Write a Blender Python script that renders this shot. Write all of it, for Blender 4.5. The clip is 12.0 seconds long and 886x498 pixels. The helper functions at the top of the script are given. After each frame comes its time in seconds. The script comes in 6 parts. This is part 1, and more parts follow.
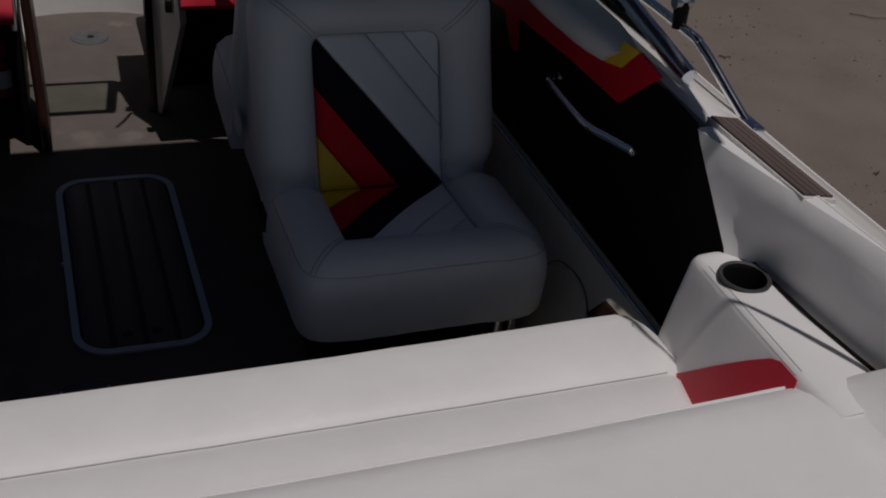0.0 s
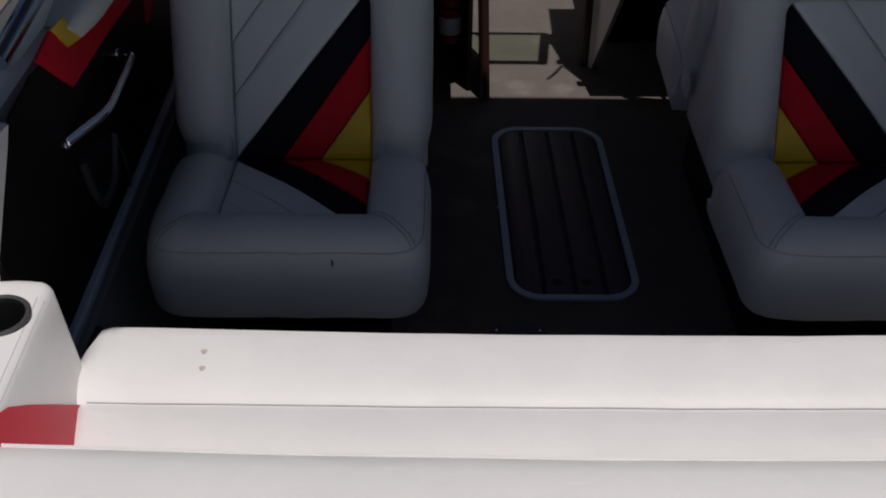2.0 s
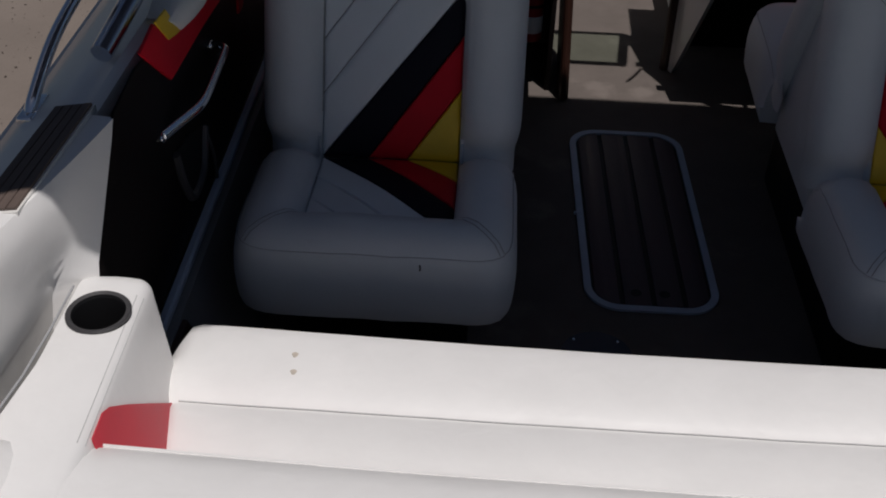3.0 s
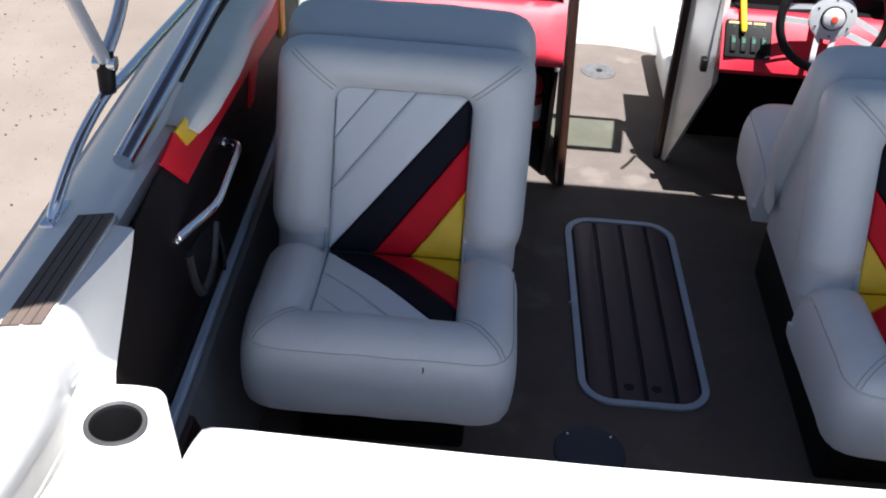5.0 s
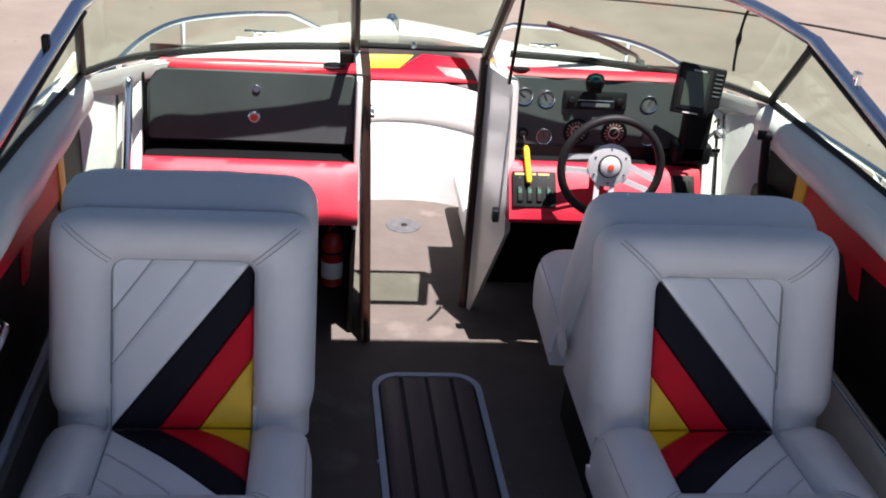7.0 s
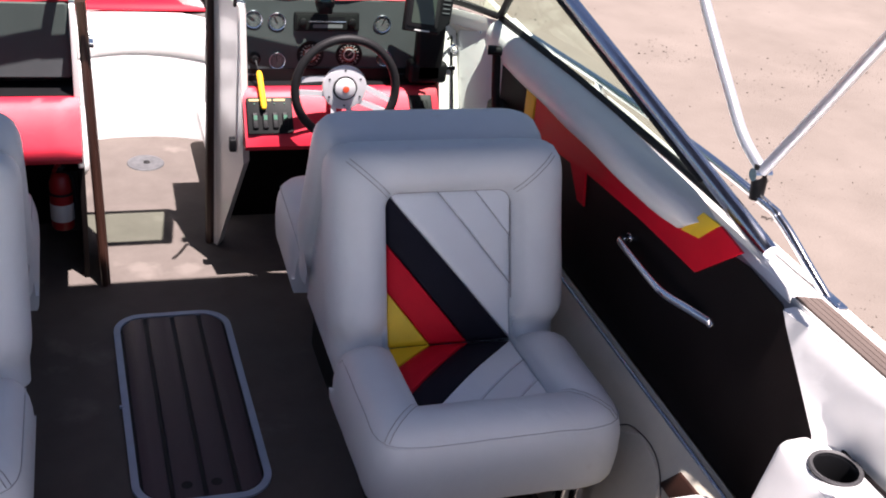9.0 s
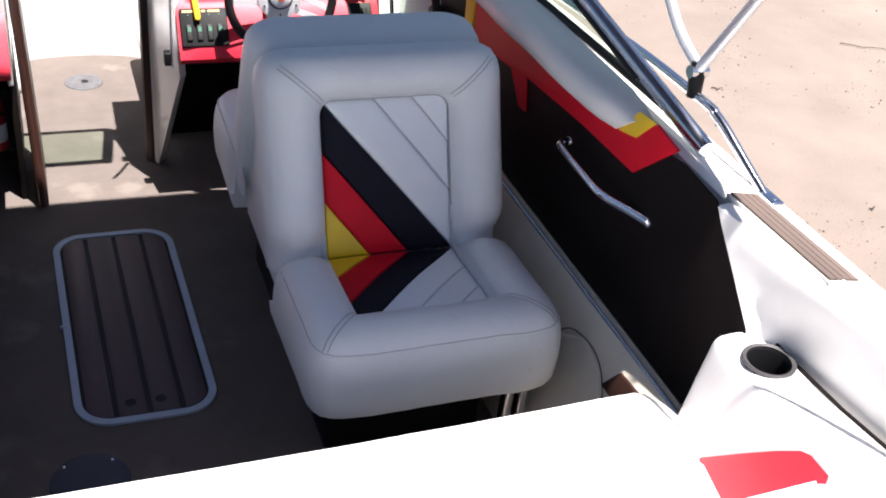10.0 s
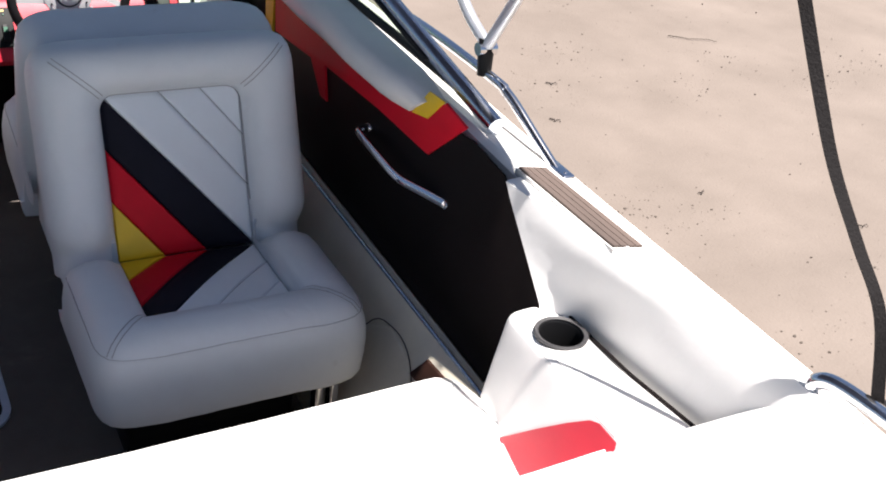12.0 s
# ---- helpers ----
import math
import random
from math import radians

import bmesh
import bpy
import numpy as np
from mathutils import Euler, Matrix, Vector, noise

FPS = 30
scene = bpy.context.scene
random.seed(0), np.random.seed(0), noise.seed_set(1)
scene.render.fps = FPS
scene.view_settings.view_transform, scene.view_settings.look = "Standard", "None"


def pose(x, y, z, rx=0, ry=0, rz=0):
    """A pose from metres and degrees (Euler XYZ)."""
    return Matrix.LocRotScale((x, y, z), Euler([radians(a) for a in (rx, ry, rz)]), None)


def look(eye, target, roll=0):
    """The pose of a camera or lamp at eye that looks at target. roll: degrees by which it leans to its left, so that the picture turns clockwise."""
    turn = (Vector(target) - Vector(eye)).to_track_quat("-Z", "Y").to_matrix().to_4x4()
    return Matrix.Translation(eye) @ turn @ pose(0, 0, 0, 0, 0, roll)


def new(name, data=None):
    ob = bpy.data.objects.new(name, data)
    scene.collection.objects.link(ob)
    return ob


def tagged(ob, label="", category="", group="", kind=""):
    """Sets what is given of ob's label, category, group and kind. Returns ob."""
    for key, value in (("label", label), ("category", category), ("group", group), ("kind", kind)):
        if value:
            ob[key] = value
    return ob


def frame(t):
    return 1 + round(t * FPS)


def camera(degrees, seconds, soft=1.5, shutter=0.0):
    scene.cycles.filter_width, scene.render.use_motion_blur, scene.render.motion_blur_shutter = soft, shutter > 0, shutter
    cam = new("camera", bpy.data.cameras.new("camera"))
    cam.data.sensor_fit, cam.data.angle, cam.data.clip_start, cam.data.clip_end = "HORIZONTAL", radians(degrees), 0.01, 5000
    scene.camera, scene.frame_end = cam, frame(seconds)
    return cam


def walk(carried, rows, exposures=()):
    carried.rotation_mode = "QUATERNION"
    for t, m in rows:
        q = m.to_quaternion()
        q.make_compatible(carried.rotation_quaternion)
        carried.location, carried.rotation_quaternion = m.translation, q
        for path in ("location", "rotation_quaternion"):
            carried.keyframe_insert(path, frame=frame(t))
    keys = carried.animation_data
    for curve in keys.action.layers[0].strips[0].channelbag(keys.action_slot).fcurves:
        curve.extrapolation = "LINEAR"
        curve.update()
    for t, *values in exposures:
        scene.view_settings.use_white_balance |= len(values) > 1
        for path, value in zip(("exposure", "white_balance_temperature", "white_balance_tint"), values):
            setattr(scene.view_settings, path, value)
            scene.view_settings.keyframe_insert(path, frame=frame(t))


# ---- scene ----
cam = camera(44.4, 12.0, soft=1.9)
PATH = [
    (0, (-0.104, -0.043, 1.695), (0.523, 1.502, 0.59), 6.5),
    (0.5, (-0.171, -0.036, 1.692), (0.362, 1.516, 0.549), 5.2),
    (1, (-0.225, -0.021, 1.683), (0.123, 1.569, 0.521), 4.0),
    (1.5, (-0.28, -0.003, 1.677), (-0.124, 1.598, 0.489), 2.4),
    (2, (-0.322, 0.0, 1.684), (-0.311, 1.601, 0.486), 0.6),
    (2.5, (-0.359, 0.005, 1.692), (-0.412, 1.598, 0.485), 0.0),
    (3, (-0.417, 0.044, 1.706), (-0.479, 1.625, 0.482), 1.8),
    (3.2, (-0.427, 0.054, 1.724), (-0.483, 1.63, 0.495), 2.6),
    (4.8, (-0.441, 0.031, 1.808), (-0.507, 1.661, 0.651), 3.1),
    (5, (-0.466, 0.065, 1.836), (-0.501, 1.694, 0.676), 4.0),
    (5.5, (-0.44, 0.061, 1.871), (-0.479, 1.818, 0.917), 2.8),
    (6, (-0.417, 0.07, 1.869), (-0.416, 1.843, 0.943), 2.8),
    (6.5, (-0.375, 0.081, 1.857), (-0.263, 1.855, 0.941), 3.4),
    (7, (-0.34, 0.088, 1.85), (-0.106, 1.857, 0.947), 4.8),
    (7.2, (-0.326, 0.08, 1.863), (-0.046, 1.839, 0.953), 5.1),
    (8.8, (-0.222, 0.092, 1.825), (0.347, 1.773, 0.902), 6.7),
    (9, (-0.203, 0.089, 1.81), (0.409, 1.728, 0.841), 7.0),
    (9.5, (-0.166, 0.066, 1.757), (0.512, 1.612, 0.684), 7.5),
    (10, (-0.137, 0.077, 1.772), (0.522, 1.623, 0.688), 6.8),
    (10.5, (-0.106, 0.051, 1.77), (0.554, 1.635, 0.744), 8.2),
    (11, (-0.107, 0.067, 1.759), (0.623, 1.641, 0.763), 4.8),
    (11.5, (-0.083, 0.034, 1.743), (0.805, 1.524, 0.748), 7.0),
    (12, (0.02, 0.045, 1.711), (0.899, 1.51, 0.671), 7.7),
]
EXPO = [
    (0.0, -1.58, 6400, 16), (0.5, -1.28, 6400, 14), (1.0, -1.13, 6400, 14), (1.6, -0.93, 6400, 14), (3.2, -0.82, 6350, 13), (4.0, 0.75, 6200, 11), (4.8, 1.28, 6050, 9),
    (5.4, 1.56, 6400, 14), (6.3, 1.50, 6480, 16), (7.2, 1.23, 6450, 19), (9.0, 1.46, 6550, 22), (9.5, 1.62, 6480, 18), (11.0, 1.69, 6480, 15), (12.0, 1.32, 6520, 13),
]
walk(cam, [(t, look(eye, target, roll)) for t, eye, target, roll in PATH], EXPO)

# ---- light: clear noon sky and a high sun over the starboard quarter ----
SUN_FROM = Vector((0.14, -0.205, 1.0)).normalized()
sun_data = bpy.data.lights.new("sun", "SUN")
sun_data.energy, sun_data.angle, sun_data.color = 5.0, radians(0.55), (1.0, 0.962, 0.915)
sun = new("sun", sun_data)
sun.matrix_world = Matrix.Translation((3, -4, 12)) @ SUN_FROM.to_track_quat("Z", "Y").to_matrix().to_4x4()
world = bpy.data.worlds.new("sky")
scene.world = world
world.use_nodes = True
wn = world.node_tree.nodes
sky = wn.new("ShaderNodeTexSky")
sky.sky_type, sky.sun_disc = "NISHITA", False
sky.sun_elevation = math.asin(SUN_FROM.z)
sky.sun_rotation = math.atan2(SUN_FROM.x, SUN_FROM.y)
world.node_tree.links.new(sky.outputs[0], wn["Background"].inputs[0])
wn["Background"].inputs[1].default_value = 0.036


# ---- materials ----
def material(name, base, rough=0.5, metal=0.0, vary=0.12, scale=6.0, bump=0.1, bump_scale=400.0, second=None, spec=0.5,
             coat=0.0, stretch=(1, 1, 1), wear=None, per_object=0.0, bump_dist=0.002, folds=0.0):
    """Two scales of variation: broad blotches in the colour, fine grain in the relief."""
    m = bpy.data.materials.new(name)
    m.use_nodes = True
    nt = m.node_tree
    n, l = nt.nodes, nt.links
    b = n["Principled BSDF"]
    b.inputs["Metallic"].default_value = metal
    b.inputs["Specular IOR Level"].default_value = spec
    b.inputs["Coat Weight"].default_value = coat
    b.inputs["Coat Roughness"].default_value = 0.08
    tc = n.new("ShaderNodeTexCoord")
    mp = n.new("ShaderNodeMapping")
    mp.inputs["Scale"].default_value = stretch
    l.new(tc.outputs["Object"], mp.inputs["Vector"])
    big = n.new("ShaderNodeTexNoise")
    big.inputs["Scale"].default_value, big.inputs["Detail"].default_value = scale, 6
    big.inputs["Roughness"].default_value = 0.65
    l.new(mp.outputs[0], big.inputs["Vector"])
    ramp = n.new("ShaderNodeValToRGB")
    other = second or tuple(c * (1 - vary) for c in base)
    ramp.color_ramp.elements[0].position, ramp.color_ramp.elements[1].position = 0.32, 0.68
    ramp.color_ramp.elements[0].color = (*other, 1)
    ramp.color_ramp.elements[1].color = (*base, 1)
    l.new(big.outputs["Fac"], ramp.inputs[0])
    colour = ramp.outputs[0]
    if wear:
        spots = n.new("ShaderNodeTexNoise")
        spots.inputs["Scale"].default_value, spots.inputs["Detail"].default_value = wear[1], 8
        l.new(mp.outputs[0], spots.inputs["Vector"])
        edge = n.new("ShaderNodeMapRange")
        edge.inputs[1].default_value, edge.inputs[2].default_value = wear[2], wear[2] + 0.08
        l.new(spots.outputs["Fac"], edge.inputs[0])
        mix = n.new("ShaderNodeMixRGB")
        mix.inputs[2].default_value = (*wear[0], 1)
        l.new(edge.outputs[0], mix.inputs[0])
        l.new(colour, mix.inputs[1])
        colour = mix.outputs[0]
    if per_object:
        info = n.new("ShaderNodeObjectInfo")
        hsv = n.new("ShaderNodeHueSaturation")
        rng = n.new("ShaderNodeMapRange")
        rng.inputs[3].default_value, rng.inputs[4].default_value = 1 - per_object, 1 + per_object
        l.new(info.outputs["Random"], rng.inputs[0])
        l.new(rng.outputs[0], hsv.inputs["Value"])
        l.new(colour, hsv.inputs["Color"])
        colour = hsv.outputs[0]
    l.new(colour, b.inputs["Base Color"])
    rr = n.new("ShaderNodeMapRange")
    rr.inputs[3].default_value, rr.inputs[4].default_value = max(0.02, rough - 0.08), min(1, rough + 0.08)
    l.new(big.outputs["Fac"], rr.inputs[0])
    l.new(rr.outputs[0], b.inputs["Roughness"])
    if bump:
        fine = n.new("ShaderNodeTexNoise")
        fine.inputs["Scale"].default_value, fine.inputs["Detail"].default_value = bump_scale, 3
        l.new(mp.outputs[0], fine.inputs["Vector"])
        bp = n.new("ShaderNodeBump")
        bp.inputs["Strength"].default_value, bp.inputs["Distance"].default_value = bump, bump_dist
        l.new(fine.outputs["Fac"], bp.inputs["Height"])
        l.new(bp.outputs[0], b.inputs["Normal"])
        if folds:
            soft = n.new("ShaderNodeTexNoise")
            soft.inputs["Scale"].default_value, soft.inputs["Detail"].default_value, soft.inputs["Distortion"].default_value = 16, 2, 0.8
            l.new(tc.outputs["Object"], soft.inputs["Vector"])
            crease = n.new("ShaderNodeBump")
            crease.inputs["Strength"].default_value, crease.inputs["Distance"].default_value = folds, 0.006
            l.new(soft.outputs["Fac"], crease.inputs["Height"])
            l.new(crease.outputs[0], bp.inputs["Normal"])
    return m


def glass_material(name, colour, rough=0.0):
    m = bpy.data.materials.new(name)
    m.use_nodes = True
    n, l = m.node_tree.nodes, m.node_tree.links
    n.remove(n["Principled BSDF"])
    clear, gloss, mix, edge, power, scale = (n.new(k) for k in ("ShaderNodeBsdfTransparent", "ShaderNodeBsdfGlossy", "ShaderNodeMixShader", "ShaderNodeLayerWeight", "ShaderNodeMath", "ShaderNodeMath"))
    clear.inputs[0].default_value = (*colour, 1)
    gloss.inputs["Roughness"].default_value = rough
    edge.inputs[0].default_value = 0.5
    power.operation, power.inputs[1].default_value = "POWER", 4.0
    scale.operation, scale.inputs[1].default_value, scale.inputs[2].default_value = "MULTIPLY_ADD", 0.16, 0.02
    l.new(edge.outputs["Facing"], power.inputs[0])
    l.new(power.outputs[0], scale.inputs[0])
    l.new(scale.outputs[0], mix.inputs[0])
    l.new(clear.outputs[0], mix.inputs[1])
    l.new(gloss.outputs[0], mix.inputs[2])
    l.new(mix.outputs[0], n["Material Output"].inputs[0])
    return m


VINYL = material("white_vinyl", (0.80, 0.788, 0.77), 0.42, vary=0.07, scale=5, bump=0.10, bump_scale=520, folds=0.25, wear=((0.66, 0.62, 0.57), 14, 0.76))
# White vinyl again, with the blue of the canopy's shade put into its base.
SEATV = material("shaded_seat_vinyl", (0.685, 0.718, 0.74), 0.45, vary=0.08, scale=4, bump=0.2, bump_scale=480, folds=0.35, wear=((0.56, 0.565, 0.57), 11, 0.69))
INSETV = material("inset_vinyl", (0.76, 0.80, 0.83), 0.42, vary=0.06, scale=5, bump=0.2, bump_scale=480, folds=0.2, wear=((0.62, 0.635, 0.65), 12, 0.71))
NAVY = material("navy_vinyl", (0.012, 0.012, 0.021), 0.6, vary=0.3, bump=0.2, bump_scale=480, spec=0.12)
RED = material("red_vinyl", (0.68, 0.010, 0.027), 0.48, spec=0.12, vary=0.15, scale=9, bump=0.16, bump_scale=480)
# Copy of red_vinyl for sunlit pads, the pink of strong sun in its base.
REDSUN = material("sunlit_red_vinyl", (0.60, 0.022, 0.045), 0.48, spec=0.4, vary=0.12, scale=9, bump=0.12, bump_scale=480, folds=0.08)
YELLOW = material("yellow_vinyl", (0.88, 0.58, 0.02), 0.45, vary=0.12, scale=9, bump=0.16, bump_scale=480)
THREAD = material("grey_thread", (0.36, 0.36, 0.37), 0.8, bump=0.3)
PALETHREAD = material("pale_thread", (0.55, 0.545, 0.54), 0.8, bump=0.3)
CARPET = material("taupe_carpet", (0.150, 0.127, 0.113), 0.97, vary=0.2, scale=7, bump=0.4, bump_scale=320, spec=0.1, bump_dist=0.003, wear=((0.182, 0.155, 0.138), 5, 0.60))
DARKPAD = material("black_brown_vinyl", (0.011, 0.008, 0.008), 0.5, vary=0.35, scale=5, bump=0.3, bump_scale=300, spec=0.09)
GEL = material("white_gelcoat", (0.82, 0.80, 0.76), 0.22, vary=0.06, scale=3, bump=0.03, bump_scale=60, coat=0.4, wear=((0.66, 0.62, 0.56), 9, 0.70))
LINER = material("cream_fibreglass", (0.78, 0.71, 0.58), 0.4, vary=0.15, scale=6, bump=0.12, bump_scale=150, wear=((0.52, 0.46, 0.36), 8, 0.64))
POUCH = material("dark_grey_moulding", (0.05, 0.048, 0.05), 0.45, vary=0.2, bump=0.1, bump_scale=300)
# Grey holds painted shade, and tones down the unseen engine box.
LOWSIDE = material("shade_grey", (0.20, 0.205, 0.215), 0.6, vary=0.2, scale=7, bump=0.2, bump_scale=300, spec=0.3)
CHROME = material("chrome", (0.86, 0.87, 0.9), 0.12, 1.0, vary=0.05, bump=0)
ALU = material("anodised_aluminium", (0.62, 0.66, 0.74), 0.24, 1.0, vary=0.12, scale=20, bump=0, stretch=(1, 0.2, 1))
TUBE = material("canopy_tube_aluminium", (0.74, 0.76, 0.80), 0.34, 0.75, vary=0.08, scale=30, bump=0)
DRAIN = material("grey_drain_plastic", (0.12, 0.12, 0.125), 0.5, vary=0.5, scale=60, bump=0.2, bump_scale=200)
WHEELMETAL = material("brushed_aluminium", (0.86, 0.86, 0.87), 0.36, 0.35, vary=0.06, scale=15, bump=0.06, bump_scale=200)
BLACK = material("black_plastic", (0.009, 0.009, 0.010), 0.5, vary=0.2, bump=0.1, bump_scale=300, spec=0.2)
RUBBER = material("black_rubber", (0.016, 0.015, 0.016), 0.55, vary=0.3, bump=0.2, bump_scale=200, spec=0.25)
DASH = material("smoked_dash_panel", (0.068, 0.076, 0.079), 0.5, vary=0.2, scale=5, bump=0.06, bump_scale=250, spec=0.2)
BROWN = material("dark_brown_trim", (0.045, 0.018, 0.012), 0.4, vary=0.35, scale=12, bump=0.15, bump_scale=150, stretch=(1, 1, 0.15))
PLANK = material("mauve_brown_plank", (0.074, 0.047, 0.056), 0.6, vary=0.25, scale=10, bump=0.3, bump_scale=140, stretch=(1, 0.12, 1), per_object=0.12)
TEAK = material("weathered_teak", (0.13, 0.094, 0.078), 0.7, vary=0.35, scale=22, bump=0.4, bump_scale=160, stretch=(1, 0.08, 1), per_object=0.12)
TRIM = material("pale_blue_trim", (0.42, 0.50, 0.62), 0.5, vary=0.15, scale=15, bump=0.1)
DISC = material("dark_blue_plastic", (0.012, 0.022, 0.05), 0.5, vary=0.25, bump=0.1)
STRAP = material("black_webbing", (0.016, 0.014, 0.014), 0.85, vary=0.2, bump=0.8, bump_scale=260, spec=0.2)
CANVAS = material("navy_canvas", (0.02, 0.03, 0.06), 0.9, vary=0.2, bump=0.5, bump_scale=300)
DOME = material("compass_dome", (0.004, 0.045, 0.04), 0.08, vary=0.2, bump=0, coat=0.6)
PODGREY = material("switch_panel_grey", (0.012, 0.013, 0.013), 0.55, spec=0.15, vary=0.25, scale=12, bump=0.1, bump_scale=250)
SCREEN = material("lcd_screen", (0.05, 0.065, 0.048), 0.18, vary=0.1, bump=0)
# Red kept low: the footwell's shade is put into this paint.
EXTRED = material("shaded_extinguisher_paint", (0.34, 0.010, 0.012), 0.4, vary=0.15, bump=0)
STAIN = material("brown_stain", (0.60, 0.53, 0.45), 0.7, vary=0.3, scale=200, bump=0)
DIAL = material("gauge_dial", (0.15, 0.16, 0.165), 0.4, vary=0.1, bump=0)
MARK = material("dial_marking", (0.75, 0.75, 0.72), 0.5, bump=0)
ORANGE = material("orange_mark", (0.75, 0.10, 0.04), 0.5, bump=0)
GOLD = material("gold_lettering", (0.55, 0.42, 0.16), 0.5, bump=0)
GREEN = material("green_switch", (0.015, 0.11, 0.06), 0.35, bump=0)
KEYFLOAT = material("yellow_foam", (0.85, 0.48, 0.01), 0.7, bump=0.3)
WHITEPLASTIC = material("white_plastic", (0.75, 0.74, 0.70), 0.35, bump=0.05)
GLASS = glass_material("tinted_windscreen", (0.875, 0.95, 0.89))
LENS = glass_material("gauge_glass", (0.97, 0.97, 0.97))


def ground_material():
    m = material("pale_dirt", (0.200, 0.167, 0.143), 0.95, second=(0.174, 0.144, 0.122), scale=0.55, bump=0.5, bump_scale=70, spec=0.15, bump_dist=0.010)
    nt = m.node_tree
    n, l = nt.nodes, nt.links
    b = n["Principled BSDF"]
    old = b.inputs["Base Color"].links[0].from_socket
    tc = n.new("ShaderNodeTexCoord")
    grit = n.new("ShaderNodeTexNoise")
    grit.inputs["Scale"].default_value, grit.inputs["Detail"].default_value, grit.inputs["Roughness"].default_value = 18, 10, 0.75
    l.new(tc.outputs["Object"], grit.inputs["Vector"])
    dark = n.new("ShaderNodeMapRange")
    dark.inputs[1].default_value, dark.inputs[2].default_value = 0.63, 0.72
    l.new(grit.outputs["Fac"], dark.inputs[0])
    mix = n.new("ShaderNodeMixRGB")
    mix.inputs[2].default_value = (0.10, 0.078, 0.066, 1)
    l.new(dark.outputs[0], mix.inputs[0])
    l.new(old, mix.inputs[1])
    soft = n.new("ShaderNodeTexNoise")
    soft.inputs["Scale"].default_value, soft.inputs["Detail"].default_value = 2.2, 6
    l.new(tc.outputs["Object"], soft.inputs["Vector"])
    over = n.new("ShaderNodeMixRGB")
    over.blend_type = "OVERLAY"
    over.inputs[0].default_value = 0.16
    l.new(mix.outputs[0], over.inputs[1])
    l.new(soft.outputs["Fac"], over.inputs[2])
    l.new(over.outputs[0], b.inputs["Base Color"])
    return m


DIRT = ground_material()
BARK = material("dark_bark", (0.035, 0.025, 0.021), 0.9, vary=0.4, scale=40, bump=0.4, bump_scale=120)
PEBBLE = material("pebble", (0.105, 0.083, 0.068), 0.9, vary=0.4, scale=30, bump=0.3, bump_scale=90)


# ---- mesh helpers ----
def mesh_of(name, bm, mat, smooth=True):
    bmesh.ops.recalc_face_normals(bm, faces=bm.faces)
    me = bpy.data.meshes.new(name)
    bm.to_mesh(me)
    bm.free()
    me.materials.append(mat)
    if smooth:
        me.polygons.foreach_set("use_smooth", [True] * len(me.polygons))
        me.set_sharp_from_angle(angle=radians(40))
    return me


def thing(name, label, category, at=(0, 0, 0), group="", kind=""):
    ob = new(name)
    ob.empty_display_size = 0.05
    ob.location = at
    bpy.context.view_layer.update()
    return tagged(ob, label, category, group, kind)


def part(name, bm, mat, parent, label="", smooth=True):
    """One mesh, given in world coordinates, under a thing or a part."""
    ob = new(name, mesh_of(name, bm, mat, smooth))
    if parent is not None:
        ob.parent = parent
        if parent.parent is None:
            ob.matrix_parent_inverse = parent.matrix_basis.inverted()
    if label:
        ob["label"] = label
    return ob


def solo(name, bm, mat, label, category, group="", kind="", smooth=True):
    ob = new(name, mesh_of(name, bm, mat, smooth))
    return tagged(ob, label, category, group, kind)


def box(lo, hi, r=0.0, seg=3, bm=None):
    bm = bm or bmesh.new()
    got = bmesh.ops.create_cube(bm, size=1.0)["verts"]
    lo, hi = Vector(lo), Vector(hi)
    for v in got:
        v.co = Vector((lo[i] + (v.co[i] + 0.5) * (hi[i] - lo[i]) for i in range(3)))
    if r > 0:
        edges = list({e for v in got for e in v.link_edges})
        bmesh.ops.bevel(bm, geom=edges, offset=r, segments=seg, profile=0.5, affect="EDGES")
    return bm


def sections(rows, closed_ring=True, cap=True, bm=None, loop=False):
    """A skin through rows of points, each row with the same count."""
    bm = bm or bmesh.new()
    vs = [[bm.verts.new(p) for p in row] for row in rows]
    n = len(vs[0])
    pairs = list(zip(vs, vs[1:])) + ([(vs[-1], vs[0])] if loop else [])
    for a, b in pairs:
        for i in range(n if closed_ring else n - 1):
            j = (i + 1) % n
            try:
                bm.faces.new((a[i], a[j], b[j], b[i]))
            except ValueError:
                pass
    if cap and closed_ring and not loop:
        bm.faces.new(vs[0][::-1])
        bm.faces.new(vs[-1])
    return bm


def smooth_path(points, per=6):
    """Catmull-Rom through the points."""
    pts = [Vector(p) for p in points]
    if len(pts) < 3:
        return pts
    ext = [2 * pts[0] - pts[1]] + pts + [2 * pts[-1] - pts[-2]]
    out = []
    for k in range(1, len(ext) - 2):
        p0, p1, p2, p3 = ext[k - 1:k + 3]
        for i in range(per):
            t = i / per
            out.append(0.5 * ((2 * p1) + (p2 - p0) * t + (2 * p0 - 5 * p1 + 4 * p2 - p3) * t * t + (3 * p1 - p0 - 3 * p2 + p3) * t ** 3))
    out.append(pts[-1])
    return out


